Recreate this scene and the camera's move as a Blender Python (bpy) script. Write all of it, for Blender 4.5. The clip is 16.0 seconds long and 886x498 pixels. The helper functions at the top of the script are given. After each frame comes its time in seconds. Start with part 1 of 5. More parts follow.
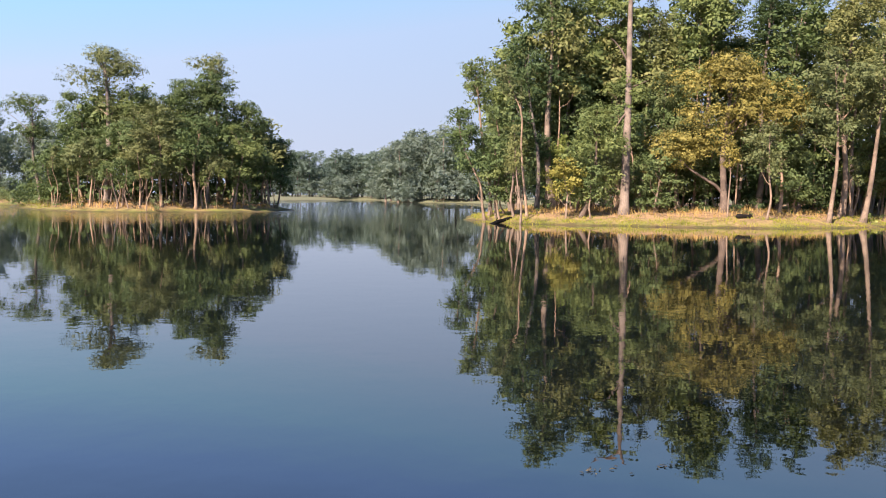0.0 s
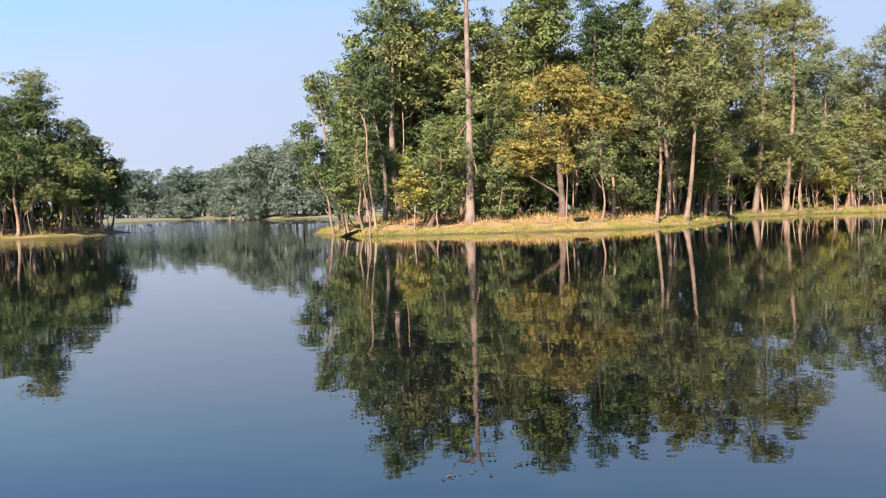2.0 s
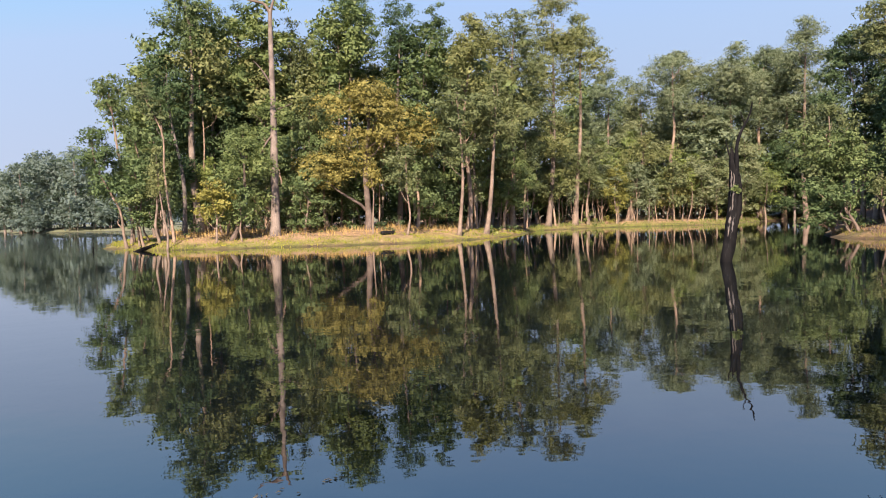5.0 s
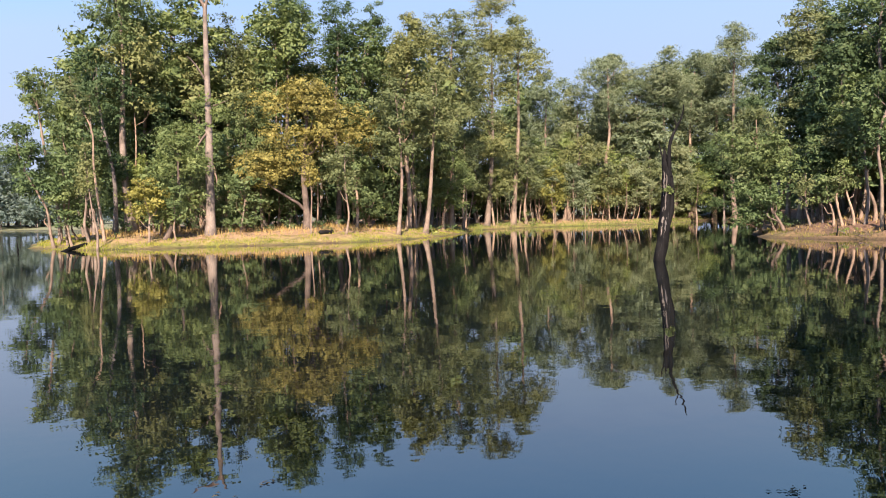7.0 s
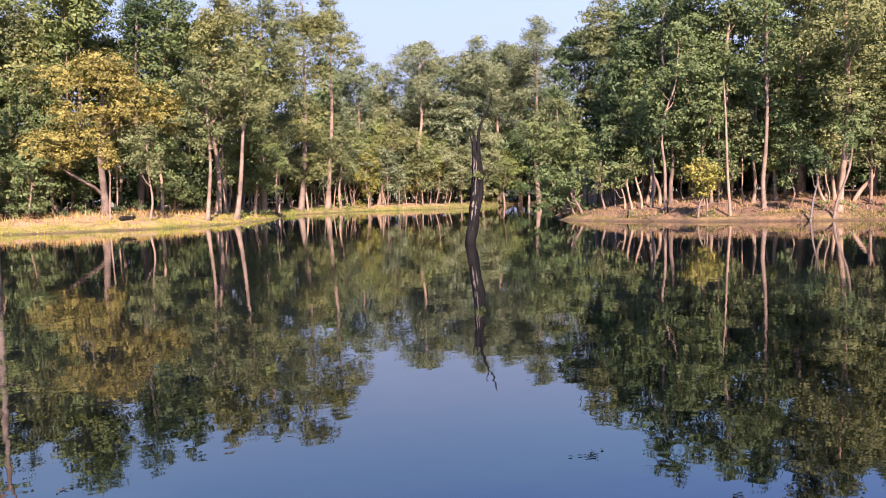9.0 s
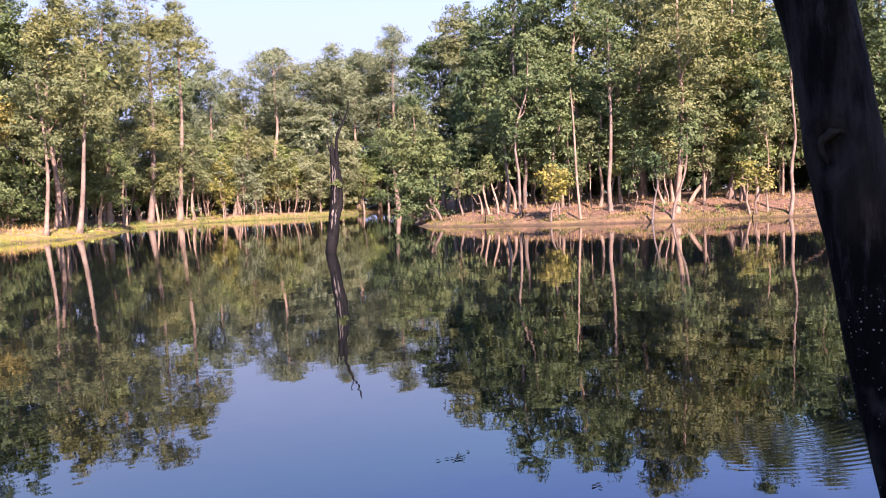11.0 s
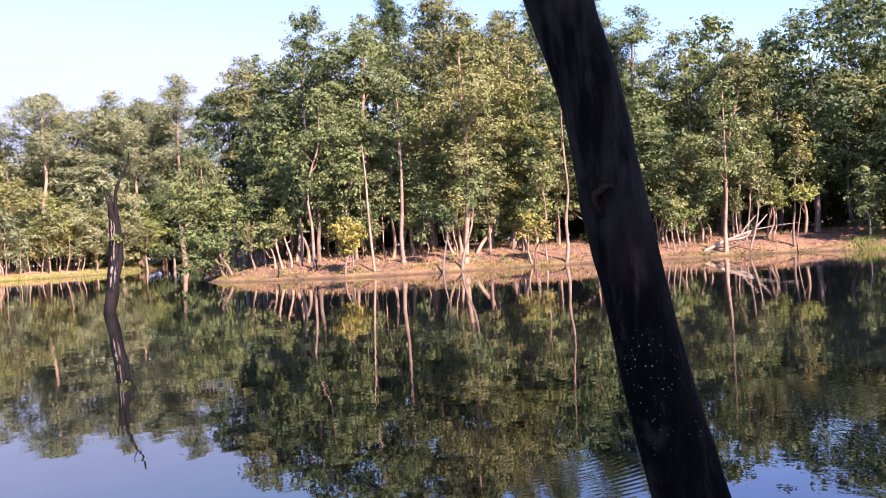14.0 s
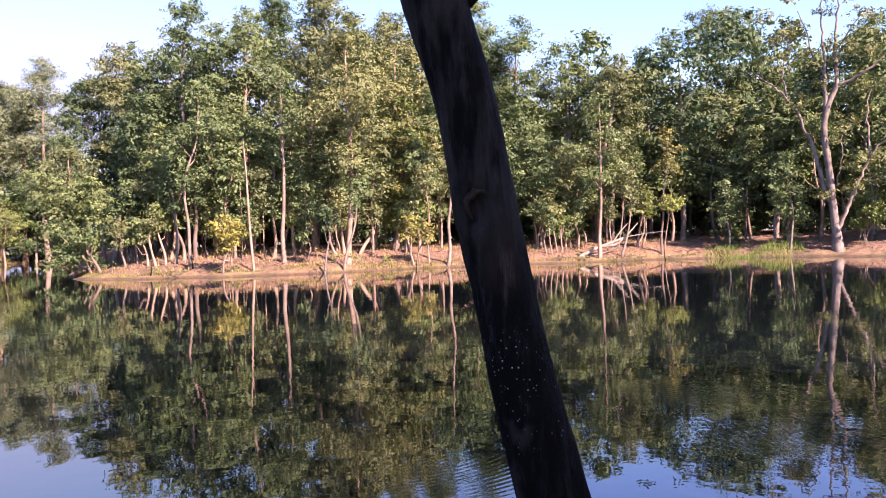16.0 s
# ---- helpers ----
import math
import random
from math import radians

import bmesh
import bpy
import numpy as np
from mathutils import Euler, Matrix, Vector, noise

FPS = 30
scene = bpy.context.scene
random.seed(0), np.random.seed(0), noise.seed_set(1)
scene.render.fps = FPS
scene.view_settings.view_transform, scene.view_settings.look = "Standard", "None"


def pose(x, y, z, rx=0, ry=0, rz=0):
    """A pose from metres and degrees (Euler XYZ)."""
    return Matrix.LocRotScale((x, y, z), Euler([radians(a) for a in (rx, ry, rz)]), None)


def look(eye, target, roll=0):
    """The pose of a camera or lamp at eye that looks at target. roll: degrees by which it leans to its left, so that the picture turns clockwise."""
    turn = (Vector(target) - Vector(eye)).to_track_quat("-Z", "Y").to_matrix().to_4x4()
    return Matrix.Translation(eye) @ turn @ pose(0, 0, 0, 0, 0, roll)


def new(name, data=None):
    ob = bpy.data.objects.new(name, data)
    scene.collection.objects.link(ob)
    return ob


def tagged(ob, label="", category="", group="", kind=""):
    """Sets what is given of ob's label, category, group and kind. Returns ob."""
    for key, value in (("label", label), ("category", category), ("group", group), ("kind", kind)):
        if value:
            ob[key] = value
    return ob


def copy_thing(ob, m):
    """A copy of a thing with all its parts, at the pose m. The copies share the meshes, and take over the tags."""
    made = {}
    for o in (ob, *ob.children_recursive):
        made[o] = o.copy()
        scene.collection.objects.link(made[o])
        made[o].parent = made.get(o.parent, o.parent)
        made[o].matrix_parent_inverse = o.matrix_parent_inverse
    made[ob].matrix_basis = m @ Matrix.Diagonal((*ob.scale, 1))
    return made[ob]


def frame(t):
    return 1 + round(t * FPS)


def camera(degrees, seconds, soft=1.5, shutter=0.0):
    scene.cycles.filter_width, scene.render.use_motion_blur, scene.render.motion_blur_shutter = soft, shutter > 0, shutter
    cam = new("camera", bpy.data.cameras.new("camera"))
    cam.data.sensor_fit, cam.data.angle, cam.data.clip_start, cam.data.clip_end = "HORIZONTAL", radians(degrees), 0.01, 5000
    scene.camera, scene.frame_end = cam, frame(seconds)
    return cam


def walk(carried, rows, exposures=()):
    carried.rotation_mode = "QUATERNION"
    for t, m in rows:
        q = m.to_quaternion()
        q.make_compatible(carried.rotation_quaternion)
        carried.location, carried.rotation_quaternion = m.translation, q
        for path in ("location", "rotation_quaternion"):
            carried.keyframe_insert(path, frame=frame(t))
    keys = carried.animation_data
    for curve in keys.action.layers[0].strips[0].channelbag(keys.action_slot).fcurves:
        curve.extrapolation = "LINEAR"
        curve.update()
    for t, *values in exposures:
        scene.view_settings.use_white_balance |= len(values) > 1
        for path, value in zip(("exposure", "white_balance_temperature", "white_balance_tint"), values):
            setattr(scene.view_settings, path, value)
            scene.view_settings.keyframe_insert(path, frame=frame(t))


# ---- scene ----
# camera: it stands on the bank and turns to the right
EYE = 1.8
cam = camera(58.52, 16.0, soft=1.0)
ROWS = [
    (0.0, 0.000, 0.000, 86.17, -0.59, 0.05),
    (0.5, 0.000, 0.000, 86.60, 0.17, -2.10),
    (1.0, 0.000, 0.000, 86.99, 0.97, -4.00),
    (1.5, 0.000, 0.000, 86.86, 1.45, -6.58),
    (2.0, 0.000, 0.000, 86.97, 1.62, -10.89),
    (2.5, 0.000, 0.000, 87.81, 1.71, -14.92),
    (3.0, 0.000, 0.000, 88.19, 1.79, -17.13),
    (3.5, 0.000, 0.000, 88.27, 1.92, -19.08),
    (4.0, 0.000, 0.000, 88.26, 1.98, -21.20),
    (4.5, 0.000, 0.000, 88.09, 1.68, -23.26),
    (4.7, 0.000, 0.000, 87.77, 1.51, -24.03),
    (6.8, 0.000, 0.000, 87.30, 1.42, -27.80),
    (7.0, 0.000, 0.000, 87.42, 1.23, -29.22),
    (7.5, 0.000, 0.000, 87.47, 1.17, -34.03),
    (8.0, 0.000, 0.000, 87.31, 0.92, -37.70),
    (8.2, 0.000, 0.000, 87.12, 0.81, -38.74),
    (10.3, 0.000, 0.000, 84.83, 2.48, -48.40),
    (10.5, 0.000, 0.000, 84.96, 2.43, -49.34),
    (11.0, -0.002, 0.008, 86.27, 2.21, -52.71),
    (11.5, 0.000, 0.000, 87.46, 2.49, -55.10),
    (12.0, 0.003, -0.014, 87.85, 2.52, -56.67),
    (12.5, 0.004, -0.019, 87.78, 2.44, -58.31),
    (13.0, 0.002, -0.007, 87.91, 2.88, -60.72),
    (13.5, -0.002, 0.009, 88.89, 3.46, -64.50),
    (14.0, -0.005, 0.022, 89.42, 2.98, -67.57),
    (14.5, -0.004, 0.016, 89.44, 2.36, -69.42),
    (15.0, -0.001, 0.005, 89.37, 2.18, -71.30),
    (15.5, 0.001, -0.006, 89.29, 1.91, -73.96),
    (16.0, 0.003, -0.012, 89.18, 1.69, -76.00),
]
EXPOSURES = [(0.0, 1.52, 7150, 24), (1.2, 1.52, 7150, 24), (2.0, 1.58, 7150, 24), (2.6, 1.46, 7100, 24), (4.7, 1.44, 6950, 23), (6.9, 1.6, 6900, 22), (7.5, 1.66, 7100, 26), (10.5, 2.08, 6700, 45), (12.5, 2.16, 6850, 47), (16.0, 2.32, 6950, 49)]
walk(cam, [(t, pose(x, y, EYE, rx, ry, rz)) for t, x, y, rx, ry, rz in ROWS], EXPOSURES)

# ---- light: low morning sun behind the camera, hazy blue sky ----
SUN_AZ, SUN_EL = 211.0, 35.0
world = bpy.data.worlds.new("sky")
scene.world = world
world.use_nodes = True
wn = world.node_tree.nodes
sky = wn.new("ShaderNodeTexSky")
sky.sky_type = "NISHITA"
sky.sun_disc = False
sky.sun_elevation, sky.sun_rotation = radians(SUN_EL), radians(SUN_AZ)
sky.air_density, sky.dust_density, sky.ozone_density, sky.altitude = 1.0, 0.7, 5.0, 150.0
haze = wn.new("ShaderNodeMix")  # the bright rim of the sky is dulled by morning haze
haze.data_type, haze.blend_type = "RGBA", "DARKEN"
haze.inputs[0].default_value = 1.0
way, up = wn.new("ShaderNodeTexCoord"), wn.new("ShaderNodeSeparateXYZ")
rim = wn.new("ShaderNodeValToRGB")
rim.color_ramp.elements.new(0.2)
for el, (at, tone) in zip(rim.color_ramp.elements, ((0.05, (0.43, 0.565, 0.735, 1)), (0.22, (0.375, 0.58, 0.84, 1)), (0.41, (0.275, 0.57, 1.06, 1)))):
    el.position, el.color = at, tone
lift = wn.new("ShaderNodeVectorMath")
lift.operation = "SCALE"
toward, glow = wn.new("ShaderNodeVectorMath"), wn.new("ShaderNodeMapRange")  # the haze is brighter towards the sun
toward.operation = "DOT_PRODUCT"
toward.inputs[1].default_value = (math.sin(radians(SUN_AZ)), math.cos(radians(SUN_AZ)), 0)
glow.inputs[1].default_value, glow.inputs[2].default_value, glow.inputs[3].default_value, glow.inputs[4].default_value = -1.0, 1.0, 4.5, 7.4
world.node_tree.links.new(way.outputs["Generated"], toward.inputs[0])
world.node_tree.links.new(toward.outputs["Value"], glow.inputs[0])
world.node_tree.links.new(glow.outputs[0], lift.inputs[3])
world.node_tree.links.new(way.outputs["Generated"], up.inputs[0])
world.node_tree.links.new(up.outputs[2], rim.inputs[0])
world.node_tree.links.new(rim.outputs[0], lift.inputs[0])
world.node_tree.links.new(lift.outputs[0], haze.inputs[7])
clear = wn.new("ShaderNodeMix")  # washed blue air
clear.data_type, clear.blend_type = "RGBA", "MULTIPLY"
clear.inputs[0].default_value = 1.0
clear.inputs[7].default_value = (0.875, 1.025, 1.12, 1)
world.node_tree.links.new(sky.outputs[0], clear.inputs[6])
world.node_tree.links.new(clear.outputs[2], haze.inputs[6])
world.node_tree.links.new(haze.outputs[2], wn["Background"].inputs[0])
wn["Background"].inputs[1].default_value = 0.09

sun = new("sun", bpy.data.lights.new("sun", "SUN"))
sun.data.energy, sun.data.angle, sun.data.color = 5.0, radians(0.6), (1.0, 0.895, 0.74)
a, e = radians(SUN_AZ), radians(SUN_EL)
sun.matrix_world = look((100 * math.sin(a) * math.cos(e), 100 * math.cos(a) * math.cos(e), 100 * math.sin(e)), (0, 0, 0))


# ---- materials ----
def material(name):
    m = bpy.data.materials.new(name)
    m.use_nodes = True
    return m, m.node_tree.nodes, m.node_tree.links, m.node_tree.nodes["Principled BSDF"]


def ramp(nodes, links, fac, stops):
    r = nodes.new("ShaderNodeValToRGB")
    while len(r.color_ramp.elements) < len(stops):
        r.color_ramp.elements.new(0.5)
    for el, (p, c) in zip(r.color_ramp.elements, stops):
        el.position, el.color = p, (*c, 1)
    links.new(fac, r.inputs[0])
    return r.outputs[0]


def noise_tex(nodes, links, vector, scale, detail=5.0, rough=0.6):
    n = nodes.new("ShaderNodeTexNoise")
    n.inputs["Scale"].default_value, n.inputs["Detail"].default_value, n.inputs["Roughness"].default_value = scale, detail, rough
    if vector:
        links.new(vector, n.inputs["Vector"])
    return n.outputs["Fac"]


def mix(nodes, links, fac, c1, c2, blend="MIX"):
    m = nodes.new("ShaderNodeMix")
    m.data_type, m.blend_type = "RGBA", blend
    for sock, v in ((m.inputs[0], fac), (m.inputs[6], c1), (m.inputs[7], c2)):
        if isinstance(v, (int, float)):
            sock.default_value = v
        elif isinstance(v, tuple):
            sock.default_value = (*v, 1)
        else:
            links.new(v, sock)
    return m.outputs[2]


def bump(nodes, links, height, strength, distance, shader):
    b = nodes.new("ShaderNodeBump")
    b.inputs["Strength"].default_value, b.inputs["Distance"].default_value = strength, distance
    links.new(height, b.inputs["Height"])
    links.new(b.outputs[0], shader.inputs["Normal"])
    return b


def leaf_material(name, dark, mid, light, through_light=0.2):
    m, n, l, p = material(name)
    geo, info = n.new("ShaderNodeNewGeometry"), n.new("ShaderNodeObjectInfo")
    tc = n.new("ShaderNodeTexCoord")
    spray = ramp(n, l, noise_tex(n, l, tc.outputs["Object"], 1.3, 2, 0.5), [(0.32, (0, 0, 0)), (0.68, (1, 1, 1))])
    fac = mix(n, l, 0.62, geo.outputs["Random Per Island"], spray)
    col = ramp(n, l, fac, [(0.08, dark), (0.5, mid), (0.92, light), (1.0, tuple(min(1, c * 1.15) for c in light))])
    tone = ramp(n, l, info.outputs["Random"], [(0.0, (0.78, 0.84, 0.82)), (0.5, (1.0, 1.0, 1.0)), (1.0, (1.2, 1.1, 0.95))])
    col = mix(n, l, 1.0, col, tone, "MULTIPLY")
    l.new(col, p.inputs["Base Color"])
    p.inputs["Roughness"].default_value = 0.6
    p.inputs["Specular IOR Level"].default_value = 0.15
    tr = n.new("ShaderNodeBsdfTranslucent")
    l.new(mix(n, l, 1.0, col, (0.92, 1.0, 0.55), "MULTIPLY"), tr.inputs[0])
    ms = n.new("ShaderNodeMixShader")
    ms.inputs[0].default_value = through_light
    l.new(p.outputs[0], ms.inputs[1])
    l.new(tr.outputs[0], ms.inputs[2])
    l.new(ms.outputs[0], n["Material Output"].inputs[0])
    return m


def bark_material(name, c1, c2, c3, rough=0.9, stretch=0.25, strength=0.6, spots=None, gloss=0.25, hi=0.75, worn=None):
    m, n, l, p = material(name)
    tc = n.new("ShaderNodeTexCoord")
    mp = n.new("ShaderNodeMapping")
    mp.inputs["Scale"].default_value = (1, 1, stretch)
    l.new(tc.outputs["Object"], mp.inputs[0])
    fine = noise_tex(n, l, mp.outputs[0], 22.0, 6, 0.7)
    broad = noise_tex(n, l, tc.outputs["Object"], 1.1, 4, 0.6)
    col = ramp(n, l, fine, [(0.3, c1), (hi - 0.2, c2), (hi, c3)])
    col = mix(n, l, ramp(n, l, broad, [(0.42, (0, 0, 0)), (0.6, (1, 1, 1))]), col, tuple(v * 0.5 for v in c2))
    if spots:
        vor = n.new("ShaderNodeTexVoronoi")
        vor.inputs["Scale"].default_value = spots
        l.new(tc.outputs["Object"], vor.inputs[0])
        zone = noise_tex(n, l, tc.outputs["Object"], 1.7, 3, 0.6)
        xyz, low = n.new("ShaderNodeSeparateXYZ"), n.new("ShaderNodeMapRange")
        l.new(tc.outputs["Object"], xyz.inputs[0])
        l.new(xyz.outputs[2], low.inputs[0])
        low.inputs[1].default_value, low.inputs[2].default_value = 1.45, 1.15
        dot = ramp(n, l, vor.outputs["Distance"], [(0.11, (1, 1, 1)), (0.19, (0, 0, 0))])
        col = mix(n, l, mix(n, l, 1.0, mix(n, l, 1.0, dot, ramp(n, l, zone, [(0.42, (0, 0, 0)), (0.55, (1, 1, 1))]), "MULTIPLY"), low.outputs[0], "MULTIPLY"), col, (0.5, 0.49, 0.42))
    if worn:  # old grey-brown bark still on the upper stem, in flakes
        xyz, high = n.new("ShaderNodeSeparateXYZ"), n.new("ShaderNodeMapRange")
        l.new(tc.outputs["Object"], xyz.inputs[0])
        l.new(xyz.outputs[2], high.inputs[0])
        high.inputs[1].default_value, high.inputs[2].default_value = 1.45, 1.75
        flake = ramp(n, l, noise_tex(n, l, mp.outputs[0], 7.0, 6, 0.65), [(0.44, (0, 0, 0)), (0.56, (1, 1, 1))])
        blotch = ramp(n, l, noise_tex(n, l, tc.outputs["Object"], 4.2, 3, 0.6), [(0.62, (0, 0, 0)), (0.7, (0.8, 0.8, 0.8))])
        some = mix(n, l, 1.0, mix(n, l, 1.0, flake, high.outputs[0], "MULTIPLY"), blotch, "LIGHTEN")
        col = mix(n, l, some, col, mix(n, l, fine, tuple(v * 0.35 for v in worn), tuple(v * 1.5 for v in worn)))
    info = n.new("ShaderNodeObjectInfo")
    tone = ramp(n, l, info.outputs["Random"], [(0.0, (0.7, 0.72, 0.76)), (1.0, (1.15, 1.08, 1.0))])
    l.new(mix(n, l, 1.0, col, tone, "MULTIPLY"), p.inputs["Base Color"])
    p.inputs["Roughness"].default_value = rough
    p.inputs["Specular IOR Level"].default_value = gloss
    bump(n, l, fine, strength, 0.02, p)
    return m


LEAF = {
    "green": leaf_material("leaf_green", (0.056, 0.0864, 0.0342), (0.0939, 0.136, 0.0538), (0.145, 0.186, 0.078)),
    "dark": leaf_material("leaf_dark_green", (0.0352, 0.0621, 0.0263), (0.0586, 0.096, 0.0403), (0.0936, 0.131, 0.0581)),
    "olive": leaf_material("leaf_olive", (0.0728, 0.0928, 0.039), (0.116, 0.14, 0.0591), (0.167, 0.183, 0.0828)),
    "lime": leaf_material("leaf_lime", (0.08, 0.115, 0.032), (0.15, 0.195, 0.06), (0.25, 0.285, 0.1), 0.3),
    "yellow": leaf_material("leaf_yellow", (0.12, 0.125, 0.032), (0.21, 0.205, 0.055), (0.32, 0.3, 0.09), 0.28),
    "gold": leaf_material("leaf_gold", (0.092, 0.09, 0.032), (0.17, 0.163, 0.052), (0.26, 0.242, 0.08), 0.24),
    "russet": leaf_material("leaf_russet", (0.1, 0.078, 0.046), (0.165, 0.13, 0.08), (0.24, 0.19, 0.12), 0.22),
    # bay leaves: a paler green that carries the haze over the bay
    "bay": leaf_material("leaf_hazed_bay", (0.1, 0.125, 0.07), (0.15, 0.185, 0.105), (0.205, 0.24, 0.14), 0.3),
    # far-shore leaves: greyed and lightened, distance haze put into the colour
    "far": leaf_material("leaf_hazed_far", (0.1, 0.138, 0.118), (0.138, 0.185, 0.158), (0.17, 0.22, 0.186), 0.42),
}
BARK = {
    "pale": bark_material("bark_pale", (0.15, 0.108, 0.078), (0.27, 0.205, 0.155), (0.4, 0.32, 0.25)),
    "brown": bark_material("bark_brown", (0.085, 0.064, 0.052), (0.17, 0.13, 0.104), (0.27, 0.215, 0.175)),
    "grey": bark_material("bark_grey", (0.12, 0.1, 0.084), (0.225, 0.187, 0.158), (0.34, 0.29, 0.245)),
    "ash": bark_material("bark_ash", (0.085, 0.074, 0.067), (0.155, 0.138, 0.126), (0.25, 0.226, 0.208)),
    "bleached": bark_material("wood_bleached", (0.24, 0.2, 0.16), (0.38, 0.325, 0.265), (0.5, 0.44, 0.37), 0.8),
    "black": bark_material("wood_black", (0.0055, 0.0055, 0.0055), (0.013, 0.0125, 0.0125), (0.2, 0.19, 0.18), 0.75, 0.13, gloss=0.08, hi=0.8),
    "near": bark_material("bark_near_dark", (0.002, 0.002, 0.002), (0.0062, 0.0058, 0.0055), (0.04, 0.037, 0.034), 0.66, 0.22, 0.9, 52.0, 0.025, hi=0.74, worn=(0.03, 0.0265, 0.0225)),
}


def water_material():
    m, n, l, p = material("lake_water")
    geo = n.new("ShaderNodeNewGeometry")
    mp = n.new("ShaderNodeMapping")
    l.new(geo.outputs["Position"], mp.inputs[0])
    p.inputs["Base Color"].default_value = (0.003, 0.005, 0.006, 1)
    p.inputs["Roughness"].default_value = 0.012
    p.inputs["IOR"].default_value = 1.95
    p.inputs["Specular IOR Level"].default_value = 0.5
    small = noise_tex(n, l, mp.outputs[0], 1.6, 3, 0.5)
    fine = noise_tex(n, l, mp.outputs[0], 7.0, 2, 0.5)
    patch = ramp(n, l, noise_tex(n, l, mp.outputs[0], 0.09, 3, 0.6), [(0.52, (0, 0, 0)), (0.66, (0.22, 0.22, 0.22))])
    for x, y, r0, r1, k in ((-35, 160, 120, 30, 14.0), (8.2, -1.6, 3.6, 1.4, 0.3)):  # where a breath of wind ruffles the lake
        far, near = n.new("ShaderNodeVectorMath"), n.new("ShaderNodeMapRange")
        far.operation = "DISTANCE"
        far.inputs[1].default_value = (x, y, 0)
        l.new(mp.outputs[0], far.inputs[0])
        l.new(far.outputs["Value"], near.inputs[0])
        near.inputs[1].default_value, near.inputs[2].default_value, near.inputs[4].default_value = r0, r1, k
        more = n.new("ShaderNodeMath")
        l.new(patch, more.inputs[0])
        l.new(near.outputs[0], more.inputs[1])
        patch = more.outputs[0]
    both = n.new("ShaderNodeMath")
    both.operation = "MULTIPLY_ADD"
    l.new(fine, both.inputs[0])
    l.new(patch, both.inputs[1])
    l.new(small, both.inputs[2])
    height = both.outputs[0]
    for x, y, fx, fy, r, step in ((7.9, -2.9, 7.3, -0.95, 0.8, 0.075), (6.9, 2.6, 5.75, 1.1, 0.9, 0.07), (10.4, 0.6, 9.2, -0.4, 1.1, 0.09)):  # fading rings from leaves and insects on the water
        gap, reach, turn, wave, fade, add = n.new("ShaderNodeVectorMath"), n.new("ShaderNodeVectorMath"), n.new("ShaderNodeMath"), n.new("ShaderNodeMath"), n.new("ShaderNodeMapRange"), n.new("ShaderNodeMath")
        gap.operation, turn.operation, wave.operation, add.operation = "DISTANCE", "MULTIPLY", "SINE", "MULTIPLY_ADD"
        gap.inputs[1].default_value, reach.inputs[1].default_value, reach.operation = (x, y, 0), (fx, fy, 0), "DISTANCE"
        l.new(mp.outputs[0], reach.inputs[0])
        l.new(mp.outputs[0], gap.inputs[0])
        l.new(gap.outputs["Value"], turn.inputs[0])
        turn.inputs[1].default_value = 6.283 / step
        l.new(turn.outputs[0], wave.inputs[0])
        l.new(reach.outputs["Value"], fade.inputs[0])
        fade.inputs[1].default_value, fade.inputs[2].default_value, fade.inputs[3].default_value, fade.inputs[4].default_value = 0.0, r, 0.08, 0.0
        l.new(wave.outputs[0], add.inputs[0])
        l.new(fade.outputs[0], add.inputs[1])
        l.new(height, add.inputs[2])
        height = add.outputs[0]
    bump(n, l, height, 0.12, 0.02, p)
    return m


